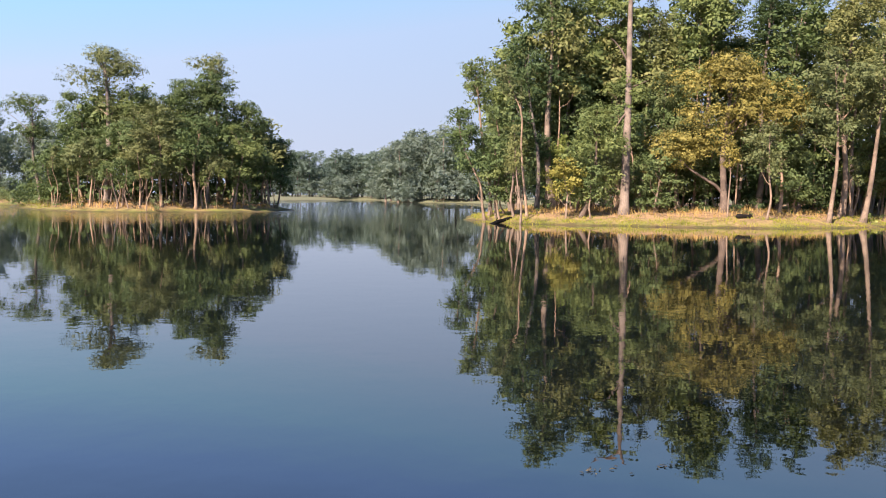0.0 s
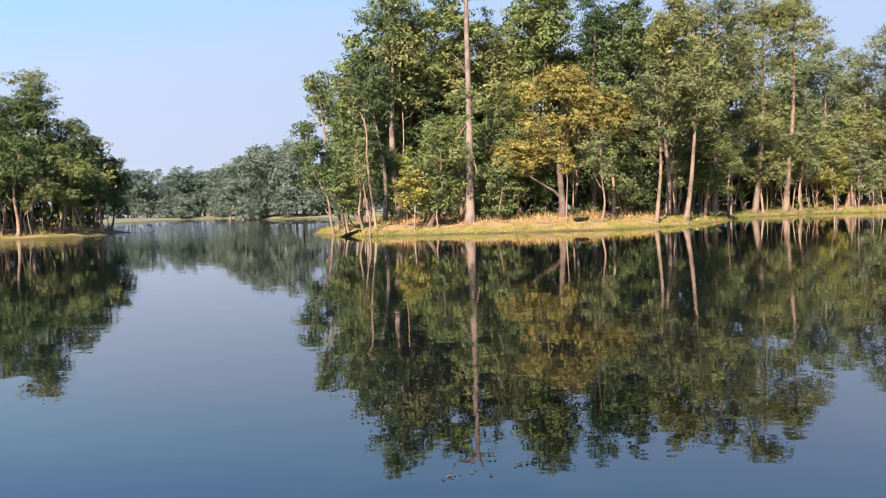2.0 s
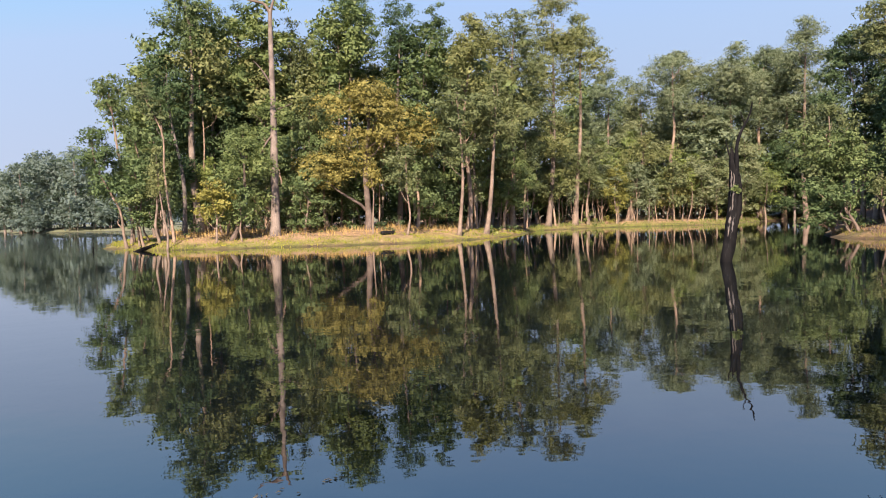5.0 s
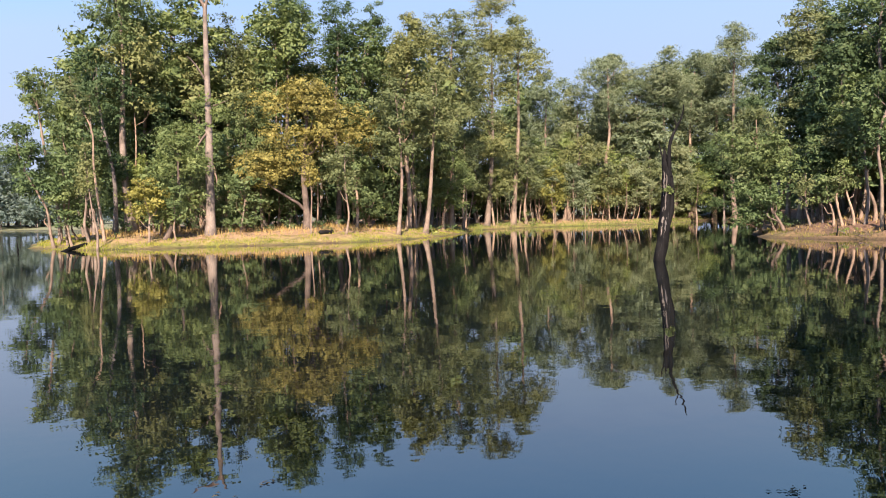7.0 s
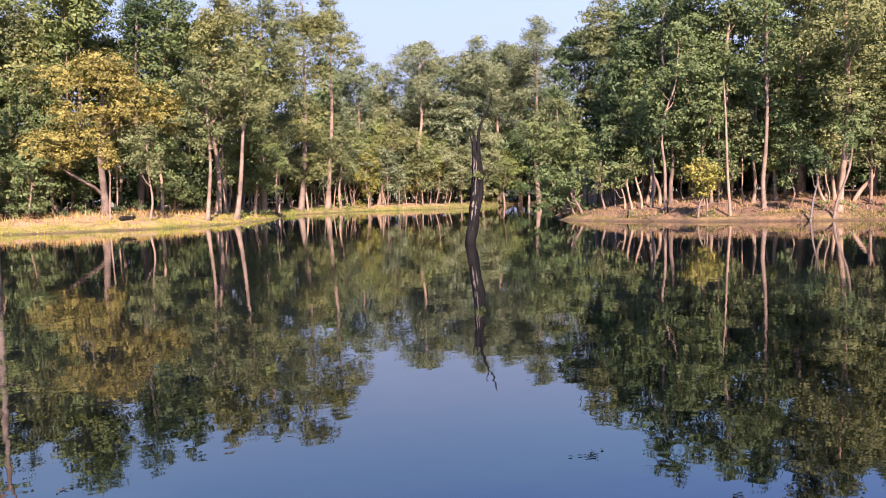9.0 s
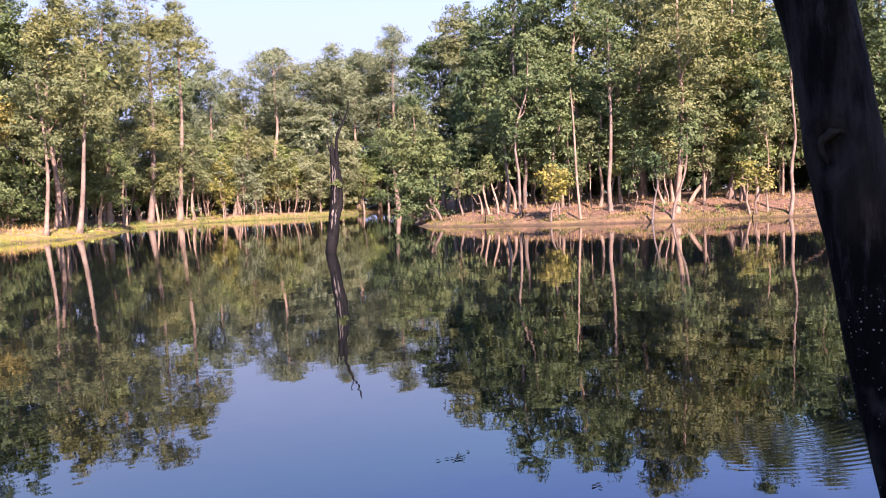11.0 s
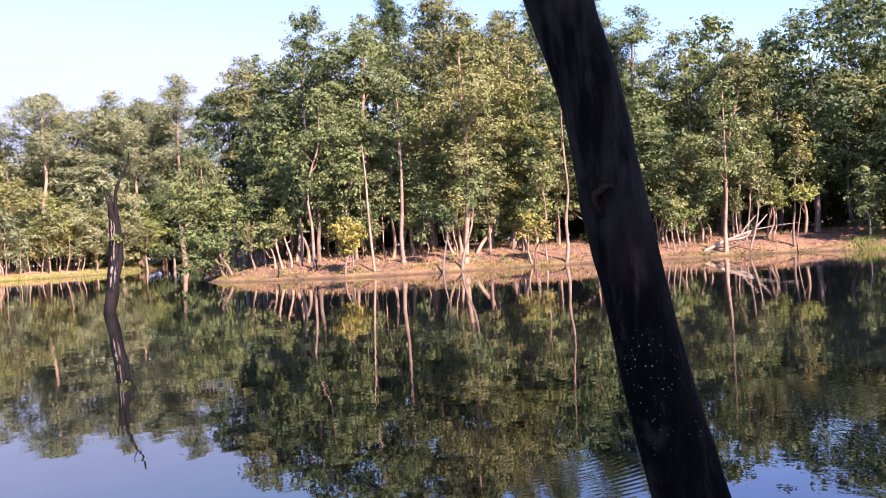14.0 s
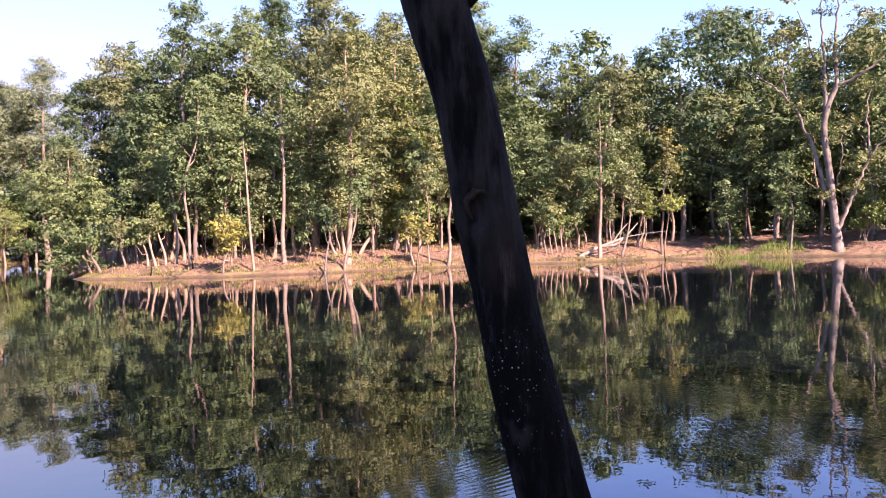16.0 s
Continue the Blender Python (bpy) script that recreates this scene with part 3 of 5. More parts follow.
tree(16.0, 58.9, 11.0, 4.5, 1.8, "olive", 32, lean=(0.3, -0.1))
tree(18.8, 60.1, 7.6, 1.8, 1.8, "green", 33)
tree(13.3, 60.5, 10.7, 2.0, 1.9, "green", 34)
tree(14.0, 68.6, 16.3, 7.0, 2.0, "dark", 36, lean=(0.5, -0.1))
tree(25.4, 57.6, 4.7, 1.6, 1.4, "green", 37, lean=(0.4, -0.2))

# bay behind: back row
tree(64.6, 86.6, 20.2, 8.4, 3.2, "bay", 38, lean=(0.2, -0.2))
tree(66.6, 82.4, 17.5, 5.2, 2.9, "bay", 39)
tree(72.2, 83.0, 22.6, 10.7, 3.8, "bay", 40, lean=(0.7, -0.6), trunk=0.4, bark="pale")
tree(73.7, 78.9, 18.8, 5.1, 3.2, "bay", 41)
tree(76.3, 76.5, 22.6, 8.8, 3.6, "bay", 42)
tree(85.5, 80.6, 23.2, 7.7, 3.4, "bay", 43, lean=(0.3, -0.4))
tree(91.9, 82.6, 20.8, 8.8, 3.2, "bay", 44, lean=(0.2, -0.3), trunk=0.45, bark="brown")
tree(86.7, 74.0, 25.9, 11.3, 3.9, "bay", 45)
tree(56.0, 76.8, 7.9, 2.6, 1.8, "bay", 46)
tree(57.4, 75.7, 6.9, 2.2, 1.3, "yellow", 47)
tree(59.3, 75.5, 6.9, 2.4, 1.7, "bay", 48, lean=(1.0, -0.8), trunk=0.25)
tree(61.9, 74.7, 7.3, 2.2, 1.8, "olive", 49)
tree(63.5, 73.3, 6.5, 2.0, 1.7, "gold", 50)
tree(66.4, 72.1, 7.9, 2.2, 2.0, "bay", 51)
tree(68.6, 71.4, 7.6, 2.0, 2.0, "olive", 52)
tree(84.8, 80.6, 9.3, 0.3, 2.5, "lime", 53)
tree(53.1, 75.1, 9.4, 2.8, 1.9, "bay", 54)
tree(77.0, 75.8, 11.8, 0.8, 2.6, "bay", 55, lean=(0.3, -0.3))
tree(87.6, 76.8, 13.2, 0.6, 3.3, "dark", 56, lean=(0.2, -0.2))

# red bank: front and silhouette
tree(55.7, 42.4, 15.6, 7.0, 2.5, "olive", 58)
tree(53.8, 38.2, 17.5, 10.2, 2.3, "dark", 59, dens=0.7)
tree(53.2, 35.5, 11.6, 2.1, 2.3, "dark", 60, lean=(-0.2, 0.3))
tree(52.1, 40.6, 14.2, 5.2, 2.1, "dark", 61, lean=(-0.2, 0.3))
tree(62.7, 31.1, 23.3, 16.4, 2.4, "dark", 62, lean=(0.3, -0.7))
tree(62.7, 20.6, 20.7, 12.8, 2.4, "olive", 63, lean=(0.2, -0.5))
tree(63.6, 17.8, 22.3, 12.2, 2.6, "green", 64, lean=(0.2, -0.8))
tree(62.6, 13.1, 20.6, 10.9, 2.2, "green", 65, lean=(0.1, -0.7))
tree(50.6, 37.5, 16.5, 7.1, 2.2, "olive", 66, lean=(0.3, -0.4))
tree(46.2, 28.9, 18.1, 10.1, 2.4, "dark", 67, lean=(0.3, -0.4))
tree(46.0, 31.1, 12.8, 3.2, 2.1, "dark", 68)
tree(47.3, 25.0, 17.3, 8.1, 2.4, "green", 69, lean=(0.2, -0.4))
tree(45.5, 26.2, 12.7, 3.0, 1.8, "green", 70)
tree(49.2, 21.0, 18.2, 10.0, 2.8, "olive", 71, lean=(0.2, -0.5))
tree(48.1, 18.3, 16.2, 5.7, 2.6, "olive", 72, lean=(0.2, -0.5), trunk=0.2)
tree(50.1, 15.8, 15.7, 3.1, 2.2, "olive", 73, lean=(0.1, -0.4))
tree(59.2, 9.5, 18.0, 8.5, 2.7, "green", 83, lean=(0.1, -0.7))
tree(59.7, 5.5, 15.9, 6.2, 2.4, "green", 84, lean=(0.0, -0.4))
tree(55.9, 2.7, 13.8, 4.6, 2.2, "olive", 85, lean=(0.1, -1.4), trunk=0.2)
tree(54.6, 6.6, 8.3, 1.3, 1.8, "green", 86, lean=(-0.1, 0.4), trunk=0.1)
tree(53.8, 4.9, 5.8, 1.2, 1.4, "green", 87, lean=(0.0, -0.4), trunk=0.1)
tree(68.0, -1.4, 16.8, 5.6, 1.9, "dark", 90, lean=(0.0, 0.6))
tree(75.8, -5.8, 22.1, 17.0, 4.1, "green", 91, lean=(-0.0, -0.5))
tree(65.7, -6.1, 14.9, 0.8, 3.3, "green", 92)
tree(67.4, -8.8, 16.8, 6.5, 2.2, "green", 93, lean=(-0.1, -0.6))
tree(61.2, -10.1, 8.4, 0.7, 2.0, "dark", 94)
tree(56.7, -5.8, 4.7, 0.9, 1.2, "green", 95, lean=(-0.0, -0.4), trunk=0.09)
tree(54.2, -9.3, 4.4, 0.8, 0.9, "green", 96, trunk=0.09)
tree(59.1, -15.1, 16.0, 5.2, 2.7, "green", 97, lean=(-0.1, -0.5))
tree(52.9, -13.2, 3.3, 1.7, 1.2, "lime", 98, lean=(-0.2, -0.7), trunk=0.08)
tree(64.8, -12.7, 13.8, 1.9, 2.6, "green", 99)
tree(58.7, 12.2, 17.1, 6.9, 2.1, "dark", 100, lean=(0.2, -1.0))
tree(54.1, 10.0, 8.8, 0.9, 1.8, "green", 102, lean=(0.1, -0.8))
tree(43.5, 31.2, 6.7, 1.7, 1.5, "dark", 106)

# island
tree(-45.4, 89.1, 13.1, 7.4, 3.6, "dark", 107, lean=(-0.7, -0.4), form="flat", dens=0.6, limbs=12, trunk=0.22, bark="grey", label="lone flat-topped tree beside the island")
tree(-34.4, 81.0, 16.5, 8.5, 3.9, "olive", 108, form="sparse", dens=0.75, trunk=0.42, limbs=10, bark="grey")
tree(-37.2, 82.0, 11.9, 4.2, 2.8, "green", 109, lean=(-0.5, -0.2))
tree(-32.9, 83.8, 13.7, 4.9, 2.7, "green", 110)
tree(-30.1, 80.6, 11.0, 4.2, 3.0, "olive", 111, lean=(0.5, 0.2))
tree(-27.5, 84.6, 14.0, 5.0, 3.1, "green", 112)
tree(-25.2, 88.5, 17.3, 14.2, 2.6, "olive", 113, form="flat", dens=0.6, trunk=0.3, limbs=7)
tree(-25.1, 84.3, 14.8, 5.0, 3.0, "dark", 114, lean=(0.3, 0.1))
tree(-21.4, 86.4, 11.8, 4.5, 3.1, "dark", 115)
tree(-19.0, 90.0, 8.1, 2.4, 2.2, "dark", 116, lean=(0.4, 0.1))
tree(-41.1, 83.4, 6.5, 2.1, 2.3, "green", 117)
tree(-30.8, 76.0, 8.9, 3.8, 2.1, "green", 118, trunk=0.13)
tree(-27.1, 76.3, 8.1, 3.5, 2.0, "olive", 119, lean=(-0.3, -0.1), trunk=0.14)
tree(-24.2, 77.3, 9.6, 4.2, 1.9, "green", 120, lean=(0.5, 0.1), trunk=0.19)
tree(-21.5, 80.7, 8.6, 3.7, 2.1, "green", 121, lean=(0.3, 0.1), trunk=0.13)
tree(-34.3, 76.7, 7.3, 2.9, 2.3, "olive", 122)
tree(-28.7, 74.7, 7.7, 3.1, 1.8, "olive", 123, trunk=0.11)
tree(-19.0, 86.9, 7.0, 3.0, 1.9, "dark", 124, lean=(-0.6, -0.1), trunk=0.12)
tree(-25.9, 77.8, 6.3, 2.8, 1.8, "green", 125, lean=(-0.3, -0.1), trunk=0.1)
tree(-23.7, 78.0, 5.9, 3.2, 1.5, "olive", 126, lean=(1.0, 0.3), trunk=0.09)
tree(-31.0, 74.8, 4.8, 2.1, 1.4, "green", 127, lean=(-0.5, -0.2), trunk=0.12)
tree(-20.3, 82.5, 6.1, 2.6, 1.7, "green", 128, lean=(-0.3, -0.1), trunk=0.1)


# wood behind the front rows
def spots_in(az0, az1, d0, d1, gap, seed, margin=3.0):
    """Scattered places on land between two bearings and two distances."""
    rng = np.random.default_rng(seed)
    a, d = np.radians(rng.uniform(az0, az1, 4000)), np.sqrt(rng.uniform(d0 * d0, d1 * d1, 4000))
    x, y = d * np.sin(a), d * np.cos(a)
    ok = inside_by(x, y) > margin
    got = np.zeros((0, 2))
    for p in np.stack([x, y], 1)[ok]:
        if not len(got) or ((got - p) ** 2).sum(1).min() > gap * gap:
            got = np.vstack([got, p])
    return [(float(u), float(v)) for u, v in got]


def deep_wood(label, spots, seed, low, high, rad=(2.2, 2.9), start=0.25, size=0.45, dens=0.8, kinds=("green", "dark", "olive", "dark", "green")):
    rng = np.random.default_rng(seed)
    mats = [BARK["grey"], LEAF["green"], LEAF["dark"], LEAF["olive"], LEAF["bay"]]
    stock = []
    for k, kind in enumerate(kinds):
        h = low + (high - low) * k / 4
        stem, arms, crown = grown(h, h * start, rng.uniform(*rad), 500 + seed * 10 + k, trunk=0.16, size=size, dens=dens, limbs=3)
        stock.append(([stem, *arms, crown], [0] * (1 + len(arms)) + [{"green": 1, "dark": 2, "olive": 3, "bay": 4}[kind]]))
    return woodland(label, spots, stock, mats, seed)


deep_wood("dense green wood behind the forest point's front trees", spots_in(3.0, 35, 66, 90, 4.0, 1), 1, 12.0, 16.5, size=0.44)
deep_wood("tall green wood behind the bay", spots_in(33, 51, 108, 136, 5.0, 2), 2, 14.0, 19.0, (2.8, 3.8), 0.25, 0.6, kinds=("bay", "olive", "bay", "bay", "green"))
deep_wood("dense green wood above the red bank", spots_in(57, 105, 58, 79, 3.7, 3, 5.0), 3, 11.0, 15.0, size=0.42, kinds=("green", "olive", "green", "dark", "green"))
# mostly dark leaf kinds at the tip: its shade is put into the colour
deep_wood("lower green wood at the tip of the red bank", spots_in(50.5, 57, 57, 80, 3.6, 9, 4.0), 9, 7.5, 10.5, size=0.38, kinds=("dark", "dark", "green", "dark", "dark"))
deep_wood("dense green wood in the middle of the island", spots_in(-25.5, -12.5, 88, 112, 4.2, 4, 2.0), 4, 7.5, 10.5, (2.2, 2.9), 0.3, 0.5)


def wood_fill(spots, label, group, seed, low, high, kinds, rad, start, size):
    """Young trees that can be told apart: five grown, then repeated."""
    rng = np.random.default_rng(seed)
    stock = []
    for k, (x, y) in enumerate(spots):
        if len(stock) < 5:
            hh = rng.uniform(low, high)
            stock.append(tree(x, y, hh, hh * start, rng.uniform(*rad), kinds[k % len(kinds)], 500 + seed * 10 + k, dens=0.8, size=size, limbs=4, label=label, group=group, trunk=0.1))
        else:
            s = rng.uniform(0.82, 1.12)
            ob = copy_thing(stock[int(rng.integers(5))], pose(x, y, ground_z(x, y), 0, 0, rng.uniform(0, 360)))
            ob.scale = (s, s, s * rng.uniform(0.9, 1.1))


# lower storey under the tall trees
def understorey(spots, label, seed, low, high, kinds, rad, start, size):
    """Young trees that stand too close to be told apart: one mesh."""
    rng = np.random.default_rng(seed)
    names = sorted(set(kinds))
    mats = [BARK["pale"]] + [LEAF[SPECIES[k][0]] for k in names]
    stock = []
    for k in range(5):
        hh = rng.uniform(low, high)
        stem, arms, crown = grown(hh, hh * start, rng.uniform(*rad), 500 + seed * 10 + k, trunk=0.1, size=size, dens=0.8, limbs=4)
        stock.append(([stem, *arms, crown], [0] * (1 + len(arms)) + [1 + names.index(kinds[k % len(kinds)])]))
    return woodland(label, spots, stock, mats, seed, 0.82, 1.12)


understorey(spots_in(7, 32, 63, 74, 4.3, 21, 6.0), "tall dense broadleaf trees in the middle of the wood", 21, 15.0, 18.5, ("green", "dark", "olive", "dark", "green"), (2.2, 2.8), 0.5, 0.4)
understorey(spots_in(4.0, 33, 60, 69, 3.3, 5, 6.0), "young broadleaf trees under the tall ones", 5, 6.0, 9.5, ("green", "olive", "dark", "green"), (1.4, 1.9), 0.34, 0.24)
understorey(spots_in(33, 48, 94, 106, 4.0, 6, 1.5), "young broadleaf trees at the bay", 6, 6.0, 10.0, ("bay", "olive", "lime", "bay"), (1.5, 2.2), 0.2, 0.34)
understorey(spots_in(51, 104, 49, 63, 4.1, 7, 4.0), "young broadleaf trees above the red bank", 7, 6.0, 9.5, ("green", "dark", "olive", "green"), (1.3, 1.9), 0.4, 0.23)
understorey(spots_in(-25, -12, 84, 98, 4.2, 8, 4.0), "young broadleaf trees on the island", 8, 5.5, 8.0, ("green", "olive", "dark", "green"), (1.3, 1.8), 0.55, 0.28)


# far shore
def far_shore():
    rng = np.random.default_rng(77)
    stock = []
    for k in range(5):
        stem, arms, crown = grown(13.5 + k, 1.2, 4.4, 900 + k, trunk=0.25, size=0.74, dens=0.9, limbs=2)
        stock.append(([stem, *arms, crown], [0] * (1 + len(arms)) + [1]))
    spots = []
    for a0, a1, d0, d1, n in ((-4.2, 6.5, 205, 226, 36), (-34, -25, 212, 250, 18)):
        for _ in range(n):
            a, d = radians(rng.uniform(a0, a1)), rng.uniform(d0, d1)
            spots.append((d * math.sin(a), d * math.cos(a)))
    woodland("woods along the far shore, haze painted into pale green leaves", spots, stock, [BARK["grey"], LEAF["far"]], 78, 0.92, 1.28)
    spots = []
    for _ in range(60):
        a, d = radians(rng.uniform(-14.5, -1.5)), rng.uniform(298, 330)
        spots.append((d * math.sin(a), d * math.cos(a)))
    woodland("low woods at the head of the lake, leaves painted hazy", spots, stock, [BARK["grey"], LEAF["far"]], 81, 0.9, 1.22)


far_shore()


def far_scrub():
    rng = np.random.default_rng(79)
    stock = []
    for k in range(4):
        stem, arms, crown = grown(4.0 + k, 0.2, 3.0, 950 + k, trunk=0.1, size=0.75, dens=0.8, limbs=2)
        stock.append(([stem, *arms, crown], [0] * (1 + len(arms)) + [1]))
    spots = []
    for a0, a1, d0, d1, n in ((-3.4, 6.0, 201, 209, 44), (-14.5, -2.0, 293, 303, 44), (-34, -25, 205, 220, 16)):
        for _ in range(n):
            a, d = radians(rng.uniform(a0, a1)), rng.uniform(d0, d1)
            spots.append((d * math.sin(a), d * math.cos(a)))
    woodland("low scrub along the far shore, haze painted into grey-green leaves", spots, stock, [BARK["grey"], LEAF["far"]], 80, 0.7, 1.15)


far_scrub()


# shrubs under the trees
def shrubs(az0, az1, d0, d1, gap, seed, kinds, h, label, group, margin=3.0):
    rng = np.random.default_rng(seed)
    stock = []
    for k, (x, y) in enumerate(spots_in(az0, az1, d0, d1, gap, seed, margin)):
        if len(stock) < 5:
            stock.append(bush(x, y, h * rng.uniform(0.7, 1.2), h * rng.uniform(0.6, 1.0), kinds[k % len(kinds)], seed * 50 + k, label, group=group))
        else:
            s = rng.uniform(0.6, 1.25)
            ob = copy_thing(stock[int(rng.integers(5))], pose(x, y, ground_z(x, y), 0, 0, rng.uniform(0, 360)))
            ob.scale = (s, s, s * rng.uniform(0.8, 1.2))


def thicket(az0, az1, d0, d1, gap, seed, label, group, margin=4.0, h=5.0, size=0.75, kind="dark"):
    """Tall dark scrub that closes the wood off."""
    rng = np.random.default_rng(seed)
    stock = []
    for k, (x, y) in enumerate(spots_in(az0, az1, d0, d1, gap, seed, margin)):
        if len(stock) < 4:
            stock.append(bush(x, y, h * rng.uniform(0.85, 1.15), h * 0.5, kind, seed * 50 + k, label, size, 0.9, "scrub", group))
        else:
            s = rng.uniform(0.8, 1.2)
            ob = copy_thing(stock[int(rng.integers(4))], pose(x, y, ground_z(x, y), 0, 0, rng.uniform(0, 360)))
            ob.scale = (s, s, s)


thicket(2.5, 34, 71, 84, 3.0, 41, "tall dark scrub deep in the wood", "scrub of the forest point", 7.0, size=0.55)
thicket(33, 50, 108, 130, 4.5, 42, "tall green scrub behind the bay", "scrub of the bay", 4.0, 7.0, 0.7, "bay")
thicket(50, 105, 63, 80, 3.2, 43, "tall dark scrub deep in the wood", "scrub of the red bank", size=0.47)
thicket(45, 53, 116, 140, 3.6, 47, "tall dark scrub at the end of the inlet", "scrub of the inlet", 3.0, 9.0, 0.6, "dark")
thicket(27, 37, 88, 106, 4.0, 45, "tall dark scrub behind the meadow", "scrub of the meadow", 7.0, 6.5)
thicket(52, 106, 99, 110, 4.6, 48, "dense dark scrub at the back of the wood", "scrub behind the back wood", 6.0, 5.5, 0.9)
thicket(48, 106, 84, 100, 6.0, 46, "tall dark scrub far back in the wood", "scrub of the back wood", 6.0, 9.0, 0.95)
thicket(-25.3, -12, 90, 104, 3.6, 44, "tall dark scrub in the middle of the island", "scrub of the island", 4.0, 4.5)
shrubs(3.5, 33, 57, 70, 2.9, 11, ("dark", "green", "dark"), 1.4, "leafy undergrowth shrub at the wood's edge", "shrubs of the forest point", 5.0)
shrubs(33, 48, 84, 112, 4.0, 12, ("green", "lime", "olive"), 1.1, "leafy shrub at the edge of the bay", "shrubs of the bay", 3.5)
shrubs(51, 108, 52, 68, 3.0, 13, ("dark", "green", "olive"), 1.2, "dark undergrowth shrub above the red bank", "shrubs of the red bank", 5.5)
shrubs(26, 36, 64, 96, 2.6, 15, ("green", "lime", "olive"), 1.2, "leafy shrub behind the meadow", "shrubs of the meadow", 6.0)
shrubs(-27, -12, 74, 96, 2.1, 14, ("russet", "olive", "gold", "russet", "green"), 0.85, "dry shrub on the island's shore", "shrubs of the island", 0.8)
shrubs(-35, -26, 94, 140, 3.4, 16, ("dark", "green", "olive"), 2.2, "dark shrub on the low spit", "shrubs of the spit", 0.8)


def slender(spots, label, group, seed, low, high, kinds, cb):
    """Thin crooked young trees along the water, each grown by itself."""
    rng = np.random.default_rng(seed)
    for k, (x, y) in enumerate(spots):
        h = rng.uniform(low, high)
        tree(x, y, h + ground_z(x, y), h * cb, rng.uniform(0.5, 0.95), kinds[k % len(kinds)], 1300 + seed * 40 + k, label=label, group=group, trunk=rng.uniform(0.05, 0.085), wob=0.22, limbs=3, lean=(rng.normal(0, 0.4), rng.normal(0, 0.4)), size=0.2)


def along_shore(az0, az1, d0, d1, gap, seed, lo, hi):
    return [p for p in spots_in(az0, az1, d0, d1, gap, seed, lo) if inside_by(np.array([p[0]]), np.array([p[1]]))[0] < hi]


slender(along_shore(33, 44, 84, 104, 1.5, 53, 1.5, 6.0), "thin pale-stemmed sapling at the bay", "saplings of the bay", 53, 4.0, 7.0, ("bay", "olive", "lime", "bay"), 0.6)
slender(along_shore(-26.5, -12, 72, 96, 2.0, 54, 0.8, 5.0), "thin pale-stemmed sapling on the island", "saplings of the island", 54, 3.5, 7.0, ("olive", "green", "green"), 0.65)


wood_fill(along_shore(27, 40, 54, 92, 2.3, 55, 3.0, 6.5), "low leafy tree along the bay side of the forest point", "low trees of the bay side", 9, 3.6, 6.4, ("lime", "olive", "lime", "olive"), (0.9, 1.3), 0.55, 0.22)


# slim trunks that stand along the water
def shore_tree(x, y, bends, r, crown=None, kind="green", seed=0, bark=None, label="", dens=1.0, form="dome", limbs=4):
    """A slim tree: its trunk goes through bends (metres along the shore, metres up); crown: top, bottom and radius, or None for a bare stump."""
    rng = np.random.default_rng(seed)
    leaf, wood, _ = SPECIES[kind]
    wood = BARK[bark or wood]
    base = new("tree" if crown else "stump")
    base.location = (x, y, ground_z(x, y))
    tagged(base, label or "slim %s-stemmed tree with %s leaves near the water" % ("dark" if bark == "brown" else "grey" if bark == "ash" else "pale", {"green": "green", "dark": "dark green", "olive": "olive green", "lime": "bright yellow-green", "yellow": "yellow", "gold": "golden", "bay": "haze-paled green"}[kind]), "tree" if crown else "stump", "slim trees along the shore" if crown else "")
    d = math.hypot(x, y)
    side = np.array((y / d, -x / d, 0))
    pts = [-0.35 * np.array((0, 0, 1.0)), np.zeros(3)] + [side * s + (rng.normal(0, 0.1), rng.normal(0, 0.1), z) for s, z in bends]
    if crown:
        end = pts[-1] + (pts[-1] - pts[-2]) * 0.2
        pts.append(np.array((end[0], end[1], max(pts[-1][2] + 0.3, 0.9 * crown[0] + 0.1 * crown[1]))))
    line = curve3(pts, 18)
    t = np.linspace(0, 1, 18)
    radii = 0.86 * r * (1 - (0.75 if crown else 0.35) * t + 0.5 * np.exp(-t * 22))
    part("trunk", mesh_of("trunk", *tube(line, radii, 9, rng, 0.06), wood), base)
    if not crown:
        part("broken_top", mesh_of("broken_top", *tube([line[-1], line[-1] + side * 0.06 + (0, 0, 0.2)], [radii[-1] * 0.8, 0.01], 6), wood), base)
        return base
    h, cb, rad = crown
    if h - cb > 4:
        rad, dens = rad * 1.4, dens * 0.85
    cl, cr = crown_shape(h, cb, rad, form, rng)
    cl[:, :2] += np.stack([np.interp(cl[:, 2], line[:, 2], line[:, 0]), np.interp(cl[:, 2], line[:, 2], line[:, 1])], 1)
    for k in rng.permutation(len(cl))[:limbs]:
        j = int(np.clip(np.searchsorted(line[:, 2], cl[k, 2] - 0.6 - 0.5 * rad), 4, 15))
        part("limb", mesh_of("limb", *tube(bent(line[j], cl[k], 6, rng, 0.1), np.linspace(radii[j] * 0.55, radii[j] * 0.15, 6), 6), wood), base)
    part("crown", mesh_of("crown", *crown_leaves(cl, cr, 0.2, dens * 7.0, rng), LEAF[leaf]), base)
    return base


